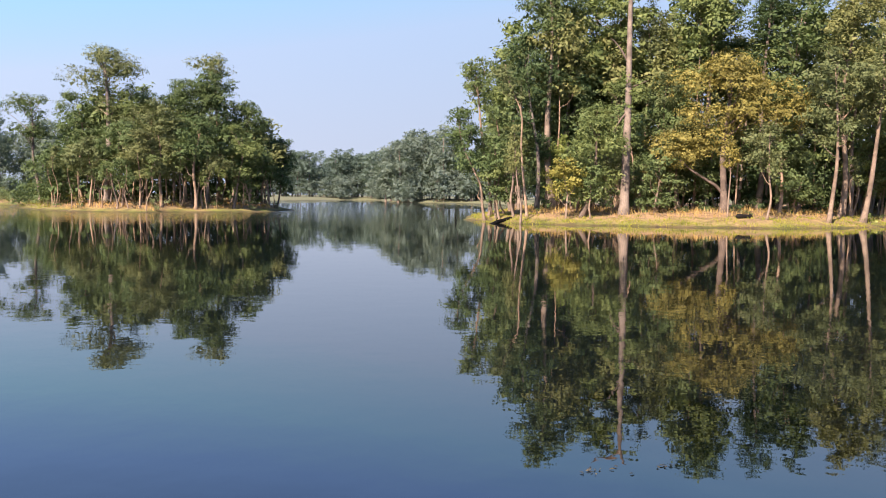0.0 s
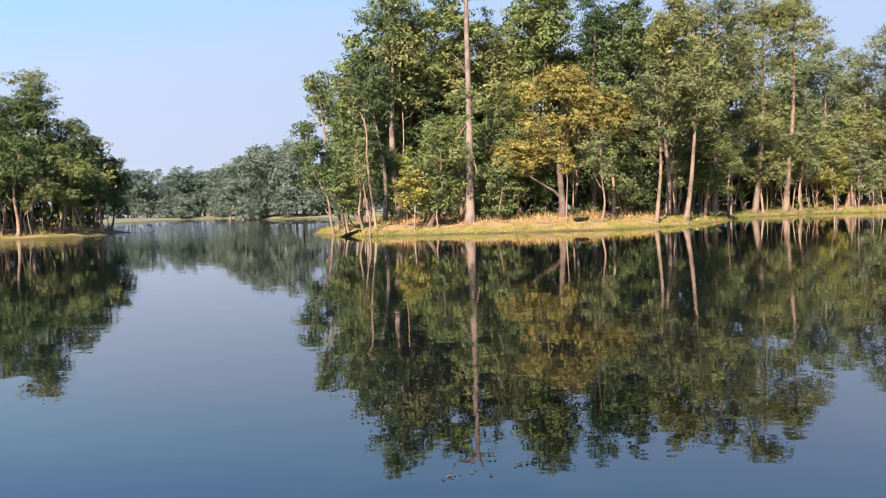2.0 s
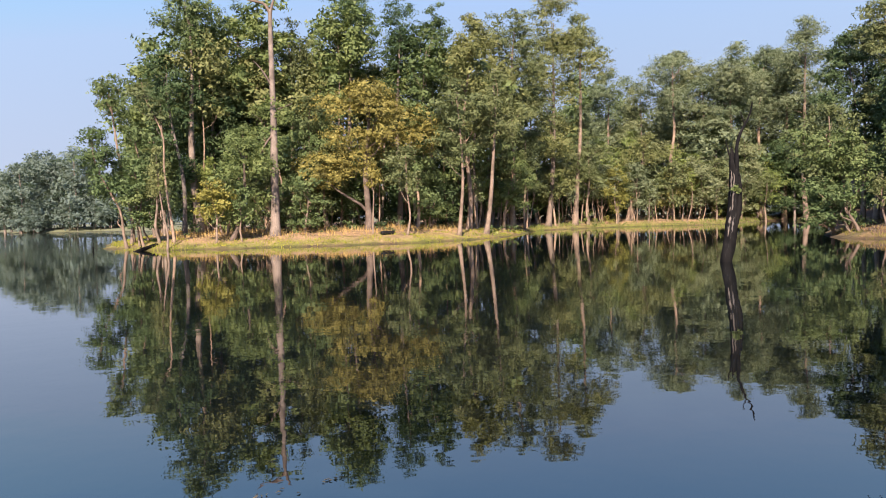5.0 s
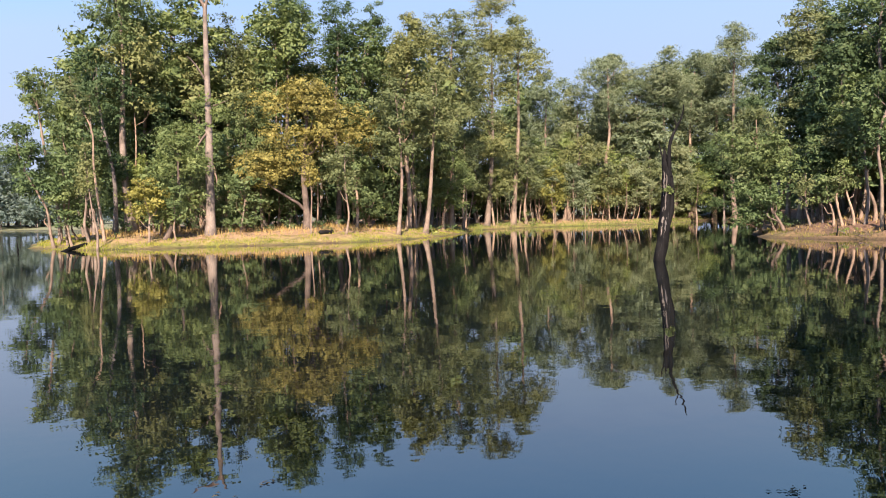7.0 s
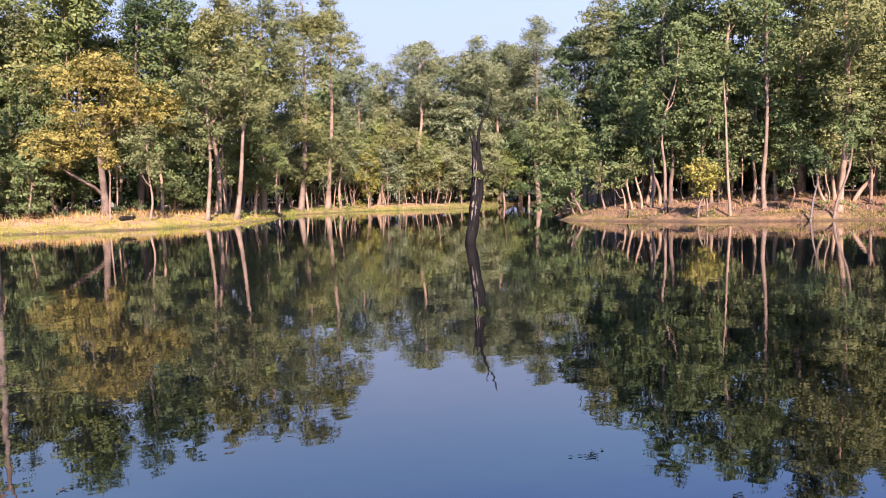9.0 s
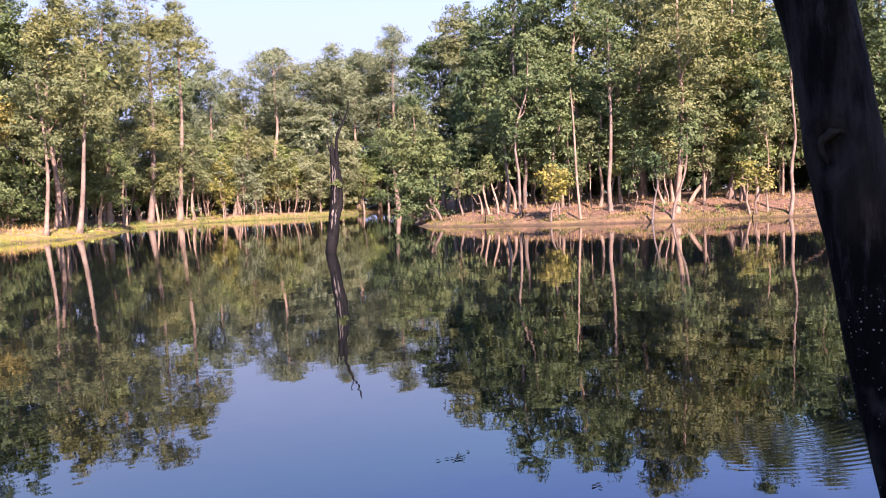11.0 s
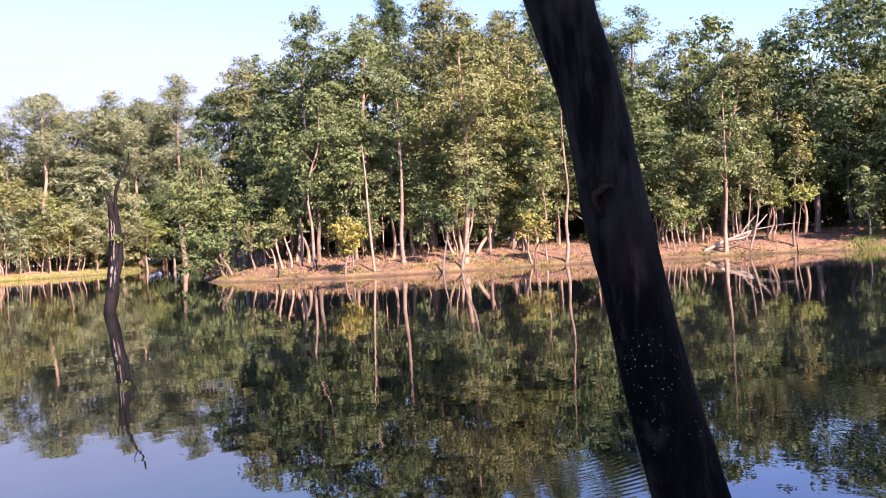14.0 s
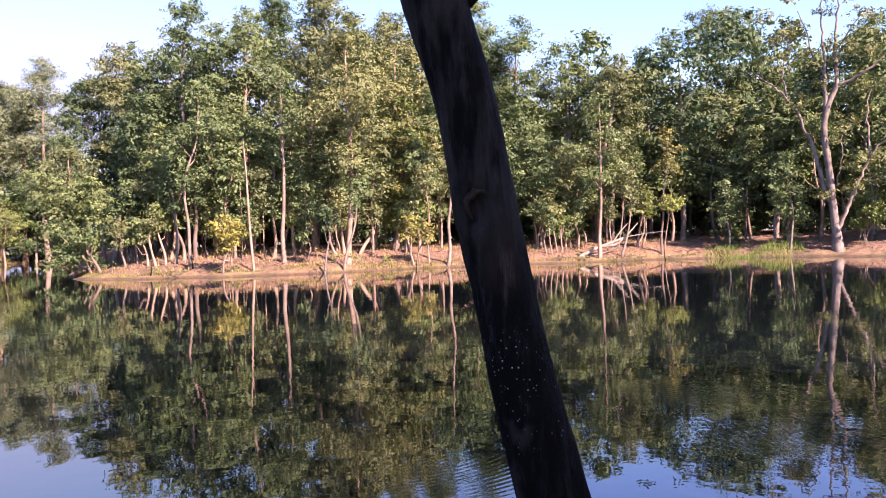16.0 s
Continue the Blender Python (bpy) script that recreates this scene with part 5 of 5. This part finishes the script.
def water_snag():
    rng = np.random.default_rng(22)
    base = tagged(new("dead_tree"), "broken black dead trunk with a peeled face in the water", "dead tree")
    base.location = (19.85, 20.2, 0)
    base.rotation_euler = (0, 0, radians(-45))
    black = BARK["black"]
    axis = [(-0.1, 0, -1.2), (0, 0, 0), (0.12, 0, 0.8), (0.22, 0, 1.9), (0.27, 0, 2.9), (0.2, 0, 3.4), (0.16, 0, 3.8)]
    line = curve3(axis, 60)
    t = np.linspace(0, 1, 60)
    v, q = tube(line, np.interp(t, [0, 0.24, 0.4, 0.6, 0.8, 0.9, 0.96, 1], [0.24, 0.205, 0.195, 0.175, 0.15, 0.11, 0.07, 0.012]), 24)
    c = np.repeat(line, 24, 0)
    out = (v - c) / (np.linalg.norm(v - c, axis=1)[:, None] + 1e-9)
    d = np.array([0.05 * noise.noise(Vector((p[0] * 7, p[1] * 7, p[2] * 0.9))) + 0.022 * noise.noise(Vector((p[0] * 22, p[1] * 22, p[2] * 4))) for p in v])
    v = v + out * d[:, None]
    top = v[:, 2] > 3.3
    v[top, 2] += 0.16 * np.sin(np.arctan2(out[top, 1], out[top, 0]) * 3 + 1.0)
    stem = part("trunk", mesh_of("trunk", v, q, black), base)
    for dx, lo, hi, r in ((-0.06, 0.85, 2.2, 0.045), (-0.01, 1.5, 3.0, 0.04), (0.04, 0.9, 1.6, 0.03), (-0.09, 2.2, 3.1, 0.028)):
        z = np.linspace(lo, hi, 14)
        mid = np.array([np.interp(z, line[:, 2], line[:, k]) for k in (0, 1)])
        near = np.interp(z, [0, 1, 2, 3, 3.6], [0.19, 0.185, 0.165, 0.13, 0.08])
        strip = np.stack([mid[0] + dx + rng.normal(0, 0.012, 14), mid[1] - near * 0.93, z], 1)
        limb_part("peeled_strip", stem, strip, r * np.sin(np.linspace(0.15, 3.0, 14)) * rng.uniform(0.6, 1.2, 14), BARK["ash"], 7, rng, 0.25, "pale peeled strip of wood")
    limb_part("slab", stem, curve3([(0.22, -0.03, 0.7), (0.35, -0.03, 1.5), (0.43, 0, 2.2), (0.42, 0, 2.7), (0.33, -0.03, 3.2)], 16), np.interp(np.linspace(0, 1, 16), [0, 0.3, 0.8, 1], [0.05, 0.1, 0.085, 0.05]), black, 9, rng, 0.15)
    limb_part("limb", base, curve3([(0.36, -0.04, 2.9), (0.33, -0.06, 3.4), (0.34, -0.1, 3.9), (0.5, -0.1, 4.4), (0.7, -0.1, 4.75), (0.8, -0.1, 5.0), (0.84, -0.15, 5.3)], 18), np.linspace(0.085, 0.02, 18), black, 8, rng, 0.1)
    limb_part("limb", base, curve3([(0.6, -0.1, 4.6), (0.52, -0.1, 4.85), (0.46, -0.1, 5.0)], 6), np.linspace(0.03, 0.01, 6), black, 6)
    limb_part("limb", base, curve3([(0.17, 0, 3.4), (0.06, 0, 3.8), (0.0, 0, 4.1)], 5), np.linspace(0.045, 0.012, 5), black, 6)
    c = np.array([(0.2, -0.24, 2.45), (0.32, -0.2, 2.5), (0.42, -0.16, 2.4)])
    v, q = crown_leaves(c, np.array([0.12, 0.11, 0.1]), 0.07, 5.0, rng)
    tagged(part("tuft", mesh_of("tuft", v, q, LEAF["green"]), stem, "small green fern tuft growing on the trunk"), kind="stuff")


def near_trunk():
    rng = np.random.default_rng(23)
    base = tagged(new("leaning_trunk"), "dark leaning trunk on the bank with a knot and pale specks", "tree trunk")
    z0 = ground_z(2.69, 0.16)
    base.location = (2.69, 0.16, z0)
    n, m = 170, 72
    pts = curve3([(0.02, -0.06, -0.25), (0.0, 0.05, 0.35 - z0 + 0.2), (-0.01, 0.136, 0.905 - z0), (-0.02, 0.219, 1.255 - z0), (-0.03, 0.292, 1.642 - z0), (-0.04, 0.346, 1.952 - z0), (-0.051, 0.403, 2.318 - z0), (-0.071, 0.488, 2.608 - z0), (-0.12, 0.62, 3.1 - z0), (-0.2, 0.85, 3.9 - z0), (-0.3, 1.15, 4.8 - z0), (-0.36, 1.4, 5.6 - z0)], n)
    h = pts[:, 2] + z0
    r = np.interp(h, [0, 0.9, 1.25, 1.64, 1.95, 2.32, 2.6, 4.8, 5.4, 5.6], [0.16, 0.125, 0.112, 0.106, 0.108, 0.105, 0.108, 0.075, 0.05, 0.006])
    v, q = tube(pts, r, m)
    c = np.repeat(pts, m, 0)
    out = v - c
    out /= np.linalg.norm(out, axis=1)[:, None]
    d = np.array([noise.noise(Vector((a * 9, b * 9, k * 2.2))) * 0.008 + noise.noise(Vector((a * 34, b * 34, k * 7))) * 0.0028 for a, b, k in v])
    knot = np.array((-0.145, 0.35, 1.9 - z0))
    dk = np.linalg.norm((v - knot) * (1, 1, 0.8), axis=1)
    d += 0.014 * np.exp(-((dk - 0.075) / 0.03) ** 2) - 0.045 * np.exp(-(dk / 0.04) ** 2)
    scar = np.array((-0.15, 0.3, 1.82 - z0))
    ds = np.linalg.norm((v - scar) * (1, 1, 0.45), axis=1)
    d -= 0.008 * np.exp(-(ds / 0.04) ** 2)
    for _ in range(16):
        c0 = pts[int(rng.integers(20, n - 10))] + np.append(rng.normal(0, 0.1, 2), 0)
        d += rng.choice([-0.006, 0.008]) * np.exp(-(np.linalg.norm((v - c0) * (1, 1, 0.5), axis=1) / 0.05) ** 2)
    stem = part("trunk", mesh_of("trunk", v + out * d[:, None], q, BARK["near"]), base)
    ang = np.linspace(-0.6, 2.4, 18)
    ring = np.stack([np.full(18, -0.136) - 0.006 * np.cos(ang), 0.332 + 0.045 * np.cos(ang) * (1 + 0.2 * np.sin(3 * ang)), 1.89 - z0 + 0.06 * np.sin(ang)], 1)
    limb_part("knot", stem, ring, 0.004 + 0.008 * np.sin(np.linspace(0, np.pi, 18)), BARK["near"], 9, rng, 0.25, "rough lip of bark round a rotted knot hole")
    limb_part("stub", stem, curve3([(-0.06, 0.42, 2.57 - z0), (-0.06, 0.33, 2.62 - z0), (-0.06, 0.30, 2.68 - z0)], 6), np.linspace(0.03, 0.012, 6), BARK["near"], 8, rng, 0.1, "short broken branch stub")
    return base


def fallen_log():
    rng = np.random.default_rng(24)
    base = tagged(new("fallen_branch"), "bleached forked dead branch lying at the water's edge", "driftwood")
    base.location = (51.2, 4.5, 0.0)
    B = BARK["bleached"]
    limb_part("stem", base, curve3([(0, 0.1, -0.1), (0.2, -1.0, 0.45), (0.4, -1.9, 0.9), (0.6, -2.8, 1.2), (0.7, -3.6, 1.5)], 16), np.linspace(0.15, 0.05, 16), B, 9, rng, 0.05)
    limb_part("limb", base, curve3([(0.4, -1.9, 0.9), (0.6, -3.0, 1.0), (0.7, -3.6, 1.5), (0.8, -4.4, 2.4)], 12), np.linspace(0.1, 0.03, 12), B, 8, rng, 0.05)
    limb_part("limb", base, curve3([(0.1, -0.4, 0.12), (0.3, -1.4, 0.35), (0.5, -2.4, 0.55), (0.5, -3.2, 0.9)], 10), np.linspace(0.09, 0.03, 10), B, 8, rng, 0.05)
    limb_part("limb", base, curve3([(0.6, -2.8, 1.2), (0.6, -3.3, 1.9), (0.6, -3.9, 2.5)], 8), np.linspace(0.06, 0.02, 8), B, 7)
    limb_part("limb", base, curve3([(0.7, -3.6, 1.5), (0.8, -4.9, 1.7), (0.8, -6.1, 1.8)], 8), np.linspace(0.04, 0.012, 8), B, 6)


def pale_branching_tree():
    rng = np.random.default_rng(25)
    x, y = 52.5, -11.62
    base = tagged(new("tree"), "pale many-limbed tree with a thin crown at the water", "tree")
    base.location = (x, y, ground_z(x, y))
    r = np.array((-0.216, -0.976, 0.0))  # along the shore
    def P(s, k, b=0.0):
        return (r[0] * s + b, r[1] * s, k)
    B = BARK["grey"]

    def arm(name, points, r0, r1, n=18, sides=9):
        line = curve3([P(*p) for p in points], n)
        line[1:-1] += rng.normal(0, 0.045, (n - 2, 3))
        limb_part(name, base, line, np.linspace(r0 * 0.78, r1 * 0.8, n), B, sides, rng, 0.05)

    line = curve3([P(0.05, -0.3), P(0, 1.0), P(-0.2, 3.0), P(-0.32, 4.8), P(-0.62, 7.4), P(-0.4, 8.7), P(0.15, 10.0)], 30)
    u = np.linspace(0, 1, 30)
    limb_part("trunk", base, line, 0.26 - 0.1 * u + 0.2 * np.exp(-u * 14), B, 14, rng, 0.04)
    arm("limb", [(-0.35, 3.0), (-0.75, 4.6, 0.2), (-1.15, 6.3, 0.3), (-1.75, 8.2, 0.3), (-2.6, 9.6, 0.2), (-3.5, 10.4), (-4.4, 11.1, -0.2)], 0.2, 0.05, 24)
    arm("limb", [(-2.6, 9.6, 0.2), (-2.8, 10.8, 0.2), (-2.75, 12.0)], 0.09, 0.03, 9, 7)
    arm("limb", [(0.1, 1.3), (0.45, 2.2), (0.8, 2.9), (1.3, 4.4, -0.2), (1.75, 5.5, -0.3), (2.3, 6.2, -0.3), (3.0, 6.9, -0.3)], 0.17, 0.05, 20)
    arm("limb", [(0.1, 9.9), (0.7, 10.2), (1.3, 10.4, -0.2), (1.9, 10.7, -0.3), (2.8, 11.6, -0.3)], 0.15, 0.04, 14)
    arm("limb", [(-0.5, 8.3), (-0.45, 10.2, -0.1), (-0.55, 12.0, -0.2), (-0.6, 13.6, -0.2), (-0.5, 15.4)], 0.17, 0.04, 18)
    arm("limb", [(0.15, 9.9), (0.2, 12.0, 0.3), (0.3, 14.0, 0.3), (0.55, 16.0, 0.3)], 0.16, 0.04, 16)
    arm("limb", [(-0.45, 10.6, -0.1), (-1.1, 12.0), (-1.4, 13.6), (-1.9, 14.8)], 0.09, 0.025, 12, 7)
    arm("limb", [(0.2, 12.0, 0.3), (0.9, 13.2), (1.6, 14.2)], 0.08, 0.025, 9, 7)
    arm("limb", [(1.75, 5.5, -0.3), (1.8, 7.0), (1.75, 8.4), (2.0, 9.6)], 0.09, 0.03, 12, 7)
    arm("limb", [(0.1, 4.0), (0.35, 5.8, -0.3), (0.25, 6.8, -0.3), (0.9, 7.8, -0.3)], 0.06, 0.02, 10, 6)
    c = []
    for s0, k0, n, ds, dk in ((-3.8, 11.6, 6, 0.8, 0.5), (-2.4, 12.6, 6, 0.9, 0.8), (-1.6, 14.8, 8, 0.9, 0.8), (0.2, 16.2, 8, 1.2, 0.5), (1.6, 14.6, 7, 0.9, 0.8), (2.9, 12.0, 8, 0.9, 0.8), (0.8, 12.4, 5, 0.9, 0.6), (-0.9, 12.2, 5, 0.8, 0.8), (2.2, 9.6, 5, 0.6, 0.6), (2.9, 7.2, 5, 0.6, 0.5), (2.0, 4.9, 6, 0.7, 0.5), (1.0, 3.9, 3, 0.4, 0.3), (-0.9, 3.8, 3, 0.4, 0.4), (-1.5, 9.4, 2, 0.5, 0.5), (0.9, 7.8, 3, 0.4, 0.5)):
        for _ in range(n + 1):
            c.append(P(s0 + rng.normal(0, ds), k0 + rng.normal(0, dk), rng.normal(0, 0.8)))
    v, q = crown_leaves(np.array(c), rng.uniform(0.4, 0.85, len(c)), 0.2, 5.0, rng)
    part("crown", mesh_of("crown", v, q, LEAF["olive"]), base)


tall_snag()
water_snag()
near_trunk()
fallen_log()
pale_branching_tree()


def pole(x, y, h, r, lean, mat, label, seed):
    """A bare standing stick or broken stem."""
    rng = np.random.default_rng(seed)
    base = tagged(new("stake"), label, "stake")
    base.location = (x, y, ground_z(x, y))
    stem = limb_part("stem", base, bent((0, 0, -0.3), (lean[0], lean[1], h), 10, rng, 0.05), np.linspace(r, r * 0.45, 10), mat, 8, rng, 0.06)
    limb_part("tip", stem, [(lean[0], lean[1], h - 0.05), (lean[0] + 0.03, lean[1], h + 0.25)], [r * 0.35, r * 0.08], mat, 6)


pole(40.6, 21.1, 7.3, 0.085, (0.1, 0.5), BARK["pale"], "bare pale broken stem on the red bank", 31)
pole(0.8, 55.4, 0.75, 0.09, (0.05, 0), BARK["black"], "dark stake standing in the water", 32)


# unseen trees added on the banks behind and beside the camera to cast shade
for k, (x, y, h, r) in enumerate([(-1.2, -7.0, 11.0, 3.2), (2.6, -8.6, 12.0, 3.4), (-4.5, -9.5, 13.0, 3.6),  (56.5, -19.5, 11.5, 3.2), (60.0, -20.5, 12.0, 3.2), (54.5, -23.5, 12.0, 3.4), (50.8, -18.8, 9.0, 2.3), (50.2, -23.2, 9.5, 2.5)]):
    tree(x, y, h, 2.2, r, "dark", 700 + k, size=0.55, label="unseen broadleaf tree added to cast shade", group="trees of the near bank")


# ---- grass ----
def grass(label, az0, az1, d0, d1, n, h, lo, hi, mat, seed):
    """Blades on the land between two bearings, lo to hi metres in from the water."""
    rng = np.random.default_rng(seed)
    a, d = np.radians(rng.uniform(az0, az1, n)), rng.uniform(d0, d1, n)
    x, y = d * np.sin(a), d * np.cos(a)
    s = inside_by(x, y)
    tuft = np.sin(x * 1.7 + 2 * np.sin(y * 0.9)) + np.sin(y * 2.1 + x * 0.6)
    keep = (s > lo) & (s < hi) & (tuft + rng.normal(0, 0.8, n) > -0.5)
    x, y = x[keep], y[keep]
    z, m = ground_height(x, y), keep.sum()
    p = np.stack([x, y, z - 0.03], 1)
    f = rng.uniform(0, 6.283, m)
    side = np.stack([np.cos(f), np.sin(f), 0 * f], 1) * rng.uniform(0.012, 0.03, (m, 1))
    tip = p + np.stack([rng.normal(0, 0.3, m), rng.normal(0, 0.3, m), np.ones(m)], 1) * (h * rng.uniform(0.4, 1.3, (m, 1)))
    v = np.stack([p - side, p + side, tip], 1).reshape(-1, 3)
    ob = new("grass", mesh_of("grass", v, np.arange(m * 3).reshape(m, 3), mat))
    return tagged(ob, label, "grass", kind="stuff")


GRASS_GREEN = leaf_material("grass_green", (0.1, 0.13, 0.02), (0.2, 0.22, 0.035), (0.36, 0.33, 0.07), 0.3)
GRASS_REED = leaf_material("grass_reed", (0.07, 0.1, 0.025), (0.13, 0.165, 0.045), (0.22, 0.24, 0.08), 0.3)
GRASS_DRY = leaf_material("grass_dry", (0.25, 0.16, 0.06), (0.42, 0.29, 0.11), (0.58, 0.43, 0.19), 0.3)
grass("short sunlit green grass along the waterline", 2, 36, 47, 82, 90000, 0.17, 0.02, 3.2, GRASS_GREEN, 61)
grass("dry ochre grass on the forest point", 4, 36, 50, 86, 22000, 0.42, 3.5, 10.0, GRASS_DRY, 62)
grass("green reeds along the bay", 31, 49, 78, 122, 60000, 0.38, -0.4, 2.2, GRASS_REED, 63)
grass("thin dry grass on the red bank", 50, 92, 42, 62, 16000, 0.24, 0.5, 8.0, GRASS_DRY, 64)
grass("lush green water grass at the shaded shore", 94.3, 100.6, 48, 57, 9000, 0.3, -0.6, 2.2, leaf_material("grass_lush", (0.06, 0.11, 0.022), (0.115, 0.18, 0.04), (0.2, 0.27, 0.065), 0.3), 65)
grass("short green grass at the red bank's waterline", 50, 96, 38, 58, 130000, 0.15, -0.15, 0.7, leaf_material("grass_olive", (0.05, 0.065, 0.018), (0.11, 0.115, 0.035), (0.2, 0.18, 0.07), 0.25), 70)
grass("green grass on the low spit", -36, -26, 90, 140, 9000, 0.5, 0.1, 12.0, GRASS_GREEN, 69)
grass("dry grass on the island's shore", -29, -12, 72, 90, 6000, 0.4, 0.8, 6.0, GRASS_DRY, 66)


def litter(label, az0, az1, d0, d1, n, lo, hi, mat, seed):
    """Fallen leaves lying on the ground."""
    rng = np.random.default_rng(seed)
    a, d = np.radians(rng.uniform(az0, az1, n)), rng.uniform(d0, d1, n)
    x, y = d * np.sin(a), d * np.cos(a)
    s = inside_by(x, y)
    keep = (s > lo) & (s < hi)
    x, y = x[keep], y[keep]
    c = np.stack([x, y, ground_height(x, y) + 0.03], 1)
    v, q = leaf_blades(c, np.array((0, 0, 1.0)) + 0.45 * rng.standard_normal((len(x), 3)), 0.1, rng)
    return tagged(new("leaf_litter", mesh_of("leaf_litter", v, q, mat)), label, "leaf litter", kind="stuff")


litter("brown fallen leaves scattered on the red bank", 49, 106, 40, 60, 26000, 0.5, 9.0, LEAF["russet"], 67)
litter("brown fallen leaves under the trees of the forest point", 3, 36, 50, 90, 12000, 3.5, 14.0, LEAF["russet"], 68)

# ---- small things ----
def meadow_log():
    rng = np.random.default_rng(71)
    base = tagged(new("log"), "short dark log lying on the grass by the water", "log")
    base.location = (19.6, 51.6, ground_z(19.6, 51.6) + 0.1)
    limb_part("log", base, curve3([(-0.55, 0, 0), (-0.2, 0.03, 0.02), (0.3, 0.05, 0.0), (0.6, 0.1, 0.02)], 10), np.interp(np.linspace(0, 1, 10), [0, 0.08, 0.9, 1], [0.05, 0.17, 0.15, 0.04]), BARK["black"], 10, rng, 0.07)


def floating_leaves(x, y, r, n, seed):
    """A little raft of fallen leaves on the water."""
    rng = np.random.default_rng(seed)
    base = tagged(new("floating_leaves"), "dark fallen leaves floating on the water", "floating leaves", "leaf rafts")
    base.location = (x, y, 0.004)
    for _ in range(n):
        f, s = rng.uniform(0, 6.283), rng.uniform(0.01, 0.022)
        c = np.array((rng.normal(0, r), rng.normal(0, r * 0.6), 0.0))
        u, w = np.array((math.cos(f), math.sin(f), 0)) * s, np.array((-math.sin(f), math.cos(f), 0)) * s * 0.5
        v = [c - u, c - w + (0, 0, 0.006), c + u + (0, 0, 0.004), c + w + (0, 0, 0.008)]
        part("leaf", mesh_of("leaf", v, [(0, 1, 2, 3)], LEAF["russet"]), base)


def shore_log(x0, y0, x1, y1, r, seed, label):
    """A dark fallen log on the bank between two places."""
    rng = np.random.default_rng(seed)
    base = tagged(new("log"), label, "log")
    z0, z1 = ground_z(x0, y0), ground_z(x1, y1)
    base.location = (x0, y0, z0)
    ends = [(0, 0, r * 0.5), (0.35 * (x1 - x0), 0.35 * (y1 - y0), 0.35 * (z1 - z0) + r * 0.9), (x1 - x0, y1 - y0, z1 - z0 + r * 0.8)]
    stem = limb_part("stem", base, curve3(ends, 16), np.interp(np.linspace(0, 1, 16), [0, 0.1, 0.9, 1], [r * 0.3, r * 0.8, r, r * 0.4]), BARK["black"], 10, rng, 0.08)
    limb_part("stub", stem, [Vector(ends[1]), Vector(ends[1]) + Vector((0.1, -0.1, 0.35))], [r * 0.5, r * 0.15], BARK["black"], 7)


def brushwood(x, y, n, spread, seed):
    """Dead twigs washed up at the water's edge."""
    rng = np.random.default_rng(seed)
    base = tagged(new("brushwood"), "dark dead twigs washed up at the water's edge", "driftwood", "washed-up twigs")
    base.location = (x, y, max(0.0, ground_z(x, y)))
    for _ in range(n):
        f, k = rng.uniform(0, 6.283), rng.uniform(0.3, 0.9)
        p = np.array((rng.normal(0, spread), rng.normal(0, spread), 0.03))
        e = p + np.array((math.cos(f) * k, math.sin(f) * k, rng.uniform(0.02, 0.3)))
        limb_part("twig", base, bent(p, e, 5, rng, 0.05), np.linspace(0.022, 0.006, 5), BARK["brown"], 5)


meadow_log()
for k, (x, y) in enumerate([(4.25, 3.20), (1.52, 5.20), (1.02, 5.10), (5.80, 0.02), (6.22, -1.34), (4.28, 3.24), (4.30, 2.18), (6.23, -0.48), (7.32, -0.92), (8.06, -0.29), (8.20, 0.28), (6.29, -0.49), (7.11, -0.78), (7.46, -1.24), (6.88, -0.72), (6.02, -1.36), (7.75, -1.95), (6.50, -1.28), (6.07, -0.37), (5.82, -0.03), (7.98, -1.44)]):
    floating_leaves(x, y, 0.03 + 0.02 * (k % 3), 8 + 3 * (k % 3), 90 + k)
for k, (x, y, h) in enumerate([(39.9, 24.6, 0.6), (38.7, 26.4, 0.45), (47.9, 7.6, 0.5), (51.2, -1.5, 0.55), (45.2, 12.9, 0.4)]):
    pole(x, y, h, 0.06, (0.05, 0.03), BARK["black"], "short dark stake at the water's edge", 80 + k)
shore_log(2.9, 52.6, 4.7, 54.6, 0.13, 95, "dark half-rotten log lying at the tip of the point")
for k, (x, y, n, sp) in enumerate([(39.15, 24.6, 12, 0.35), (39.5, 23.4, 5, 0.2), (41.5, 17.6, 9, 0.4), (51.3, 1.4, 8, 0.3), (52.6, -1.5, 9, 0.5), (49.2, 5.0, 7, 0.2), (47.0, 10.6, 8, 0.25)]):
    brushwood(x, y, n, sp, 140 + k)
bush(51.9, 73.9, 1.5, 1.3, "lime", 501, "bright yellow-green bush at the edge of the bay", group="bushes of the bay shore")
bush(55.2, 75.0, 1.1, 1.2, "yellow", 502, "low yellowing bush at the edge of the bay", group="bushes of the bay shore")
bush(29.5, 54.6, 0.6, 1.0, "lime", 503, "low green clump of grass and herbs on the point", group="clumps of the point")
bush(33.0, 58.6, 0.7, 1.0, "green", 504, "low green clump of grass and herbs on the point", group="clumps of the point")
for k, (x, y) in enumerate(along_shore(53, 96, 40, 60, 2.2, 58, 0.4, 3.6)[:34]):
    brushwood(x, y, 5, 0.3, 170 + k)
for k, (x, y, h, kind) in enumerate([(42.9, 17.0, 0.5, "lime"), (43.6, 15.9, 0.45, "olive"), (44.9, 14.6, 0.5, "lime"), (47.6, 9.4, 0.4, "dark"), (40.2, 22.0, 0.35, "olive"), (39.3, 26.3, 0.35, "lime"), (50.2, 3.6, 0.4, "olive")]):
    bush(x, y, h, 0.5, kind, 520 + k, "low tuft of grass and herbs on the red bank", 0.1, 0.9, "grass_tuft", "tufts of the red bank")
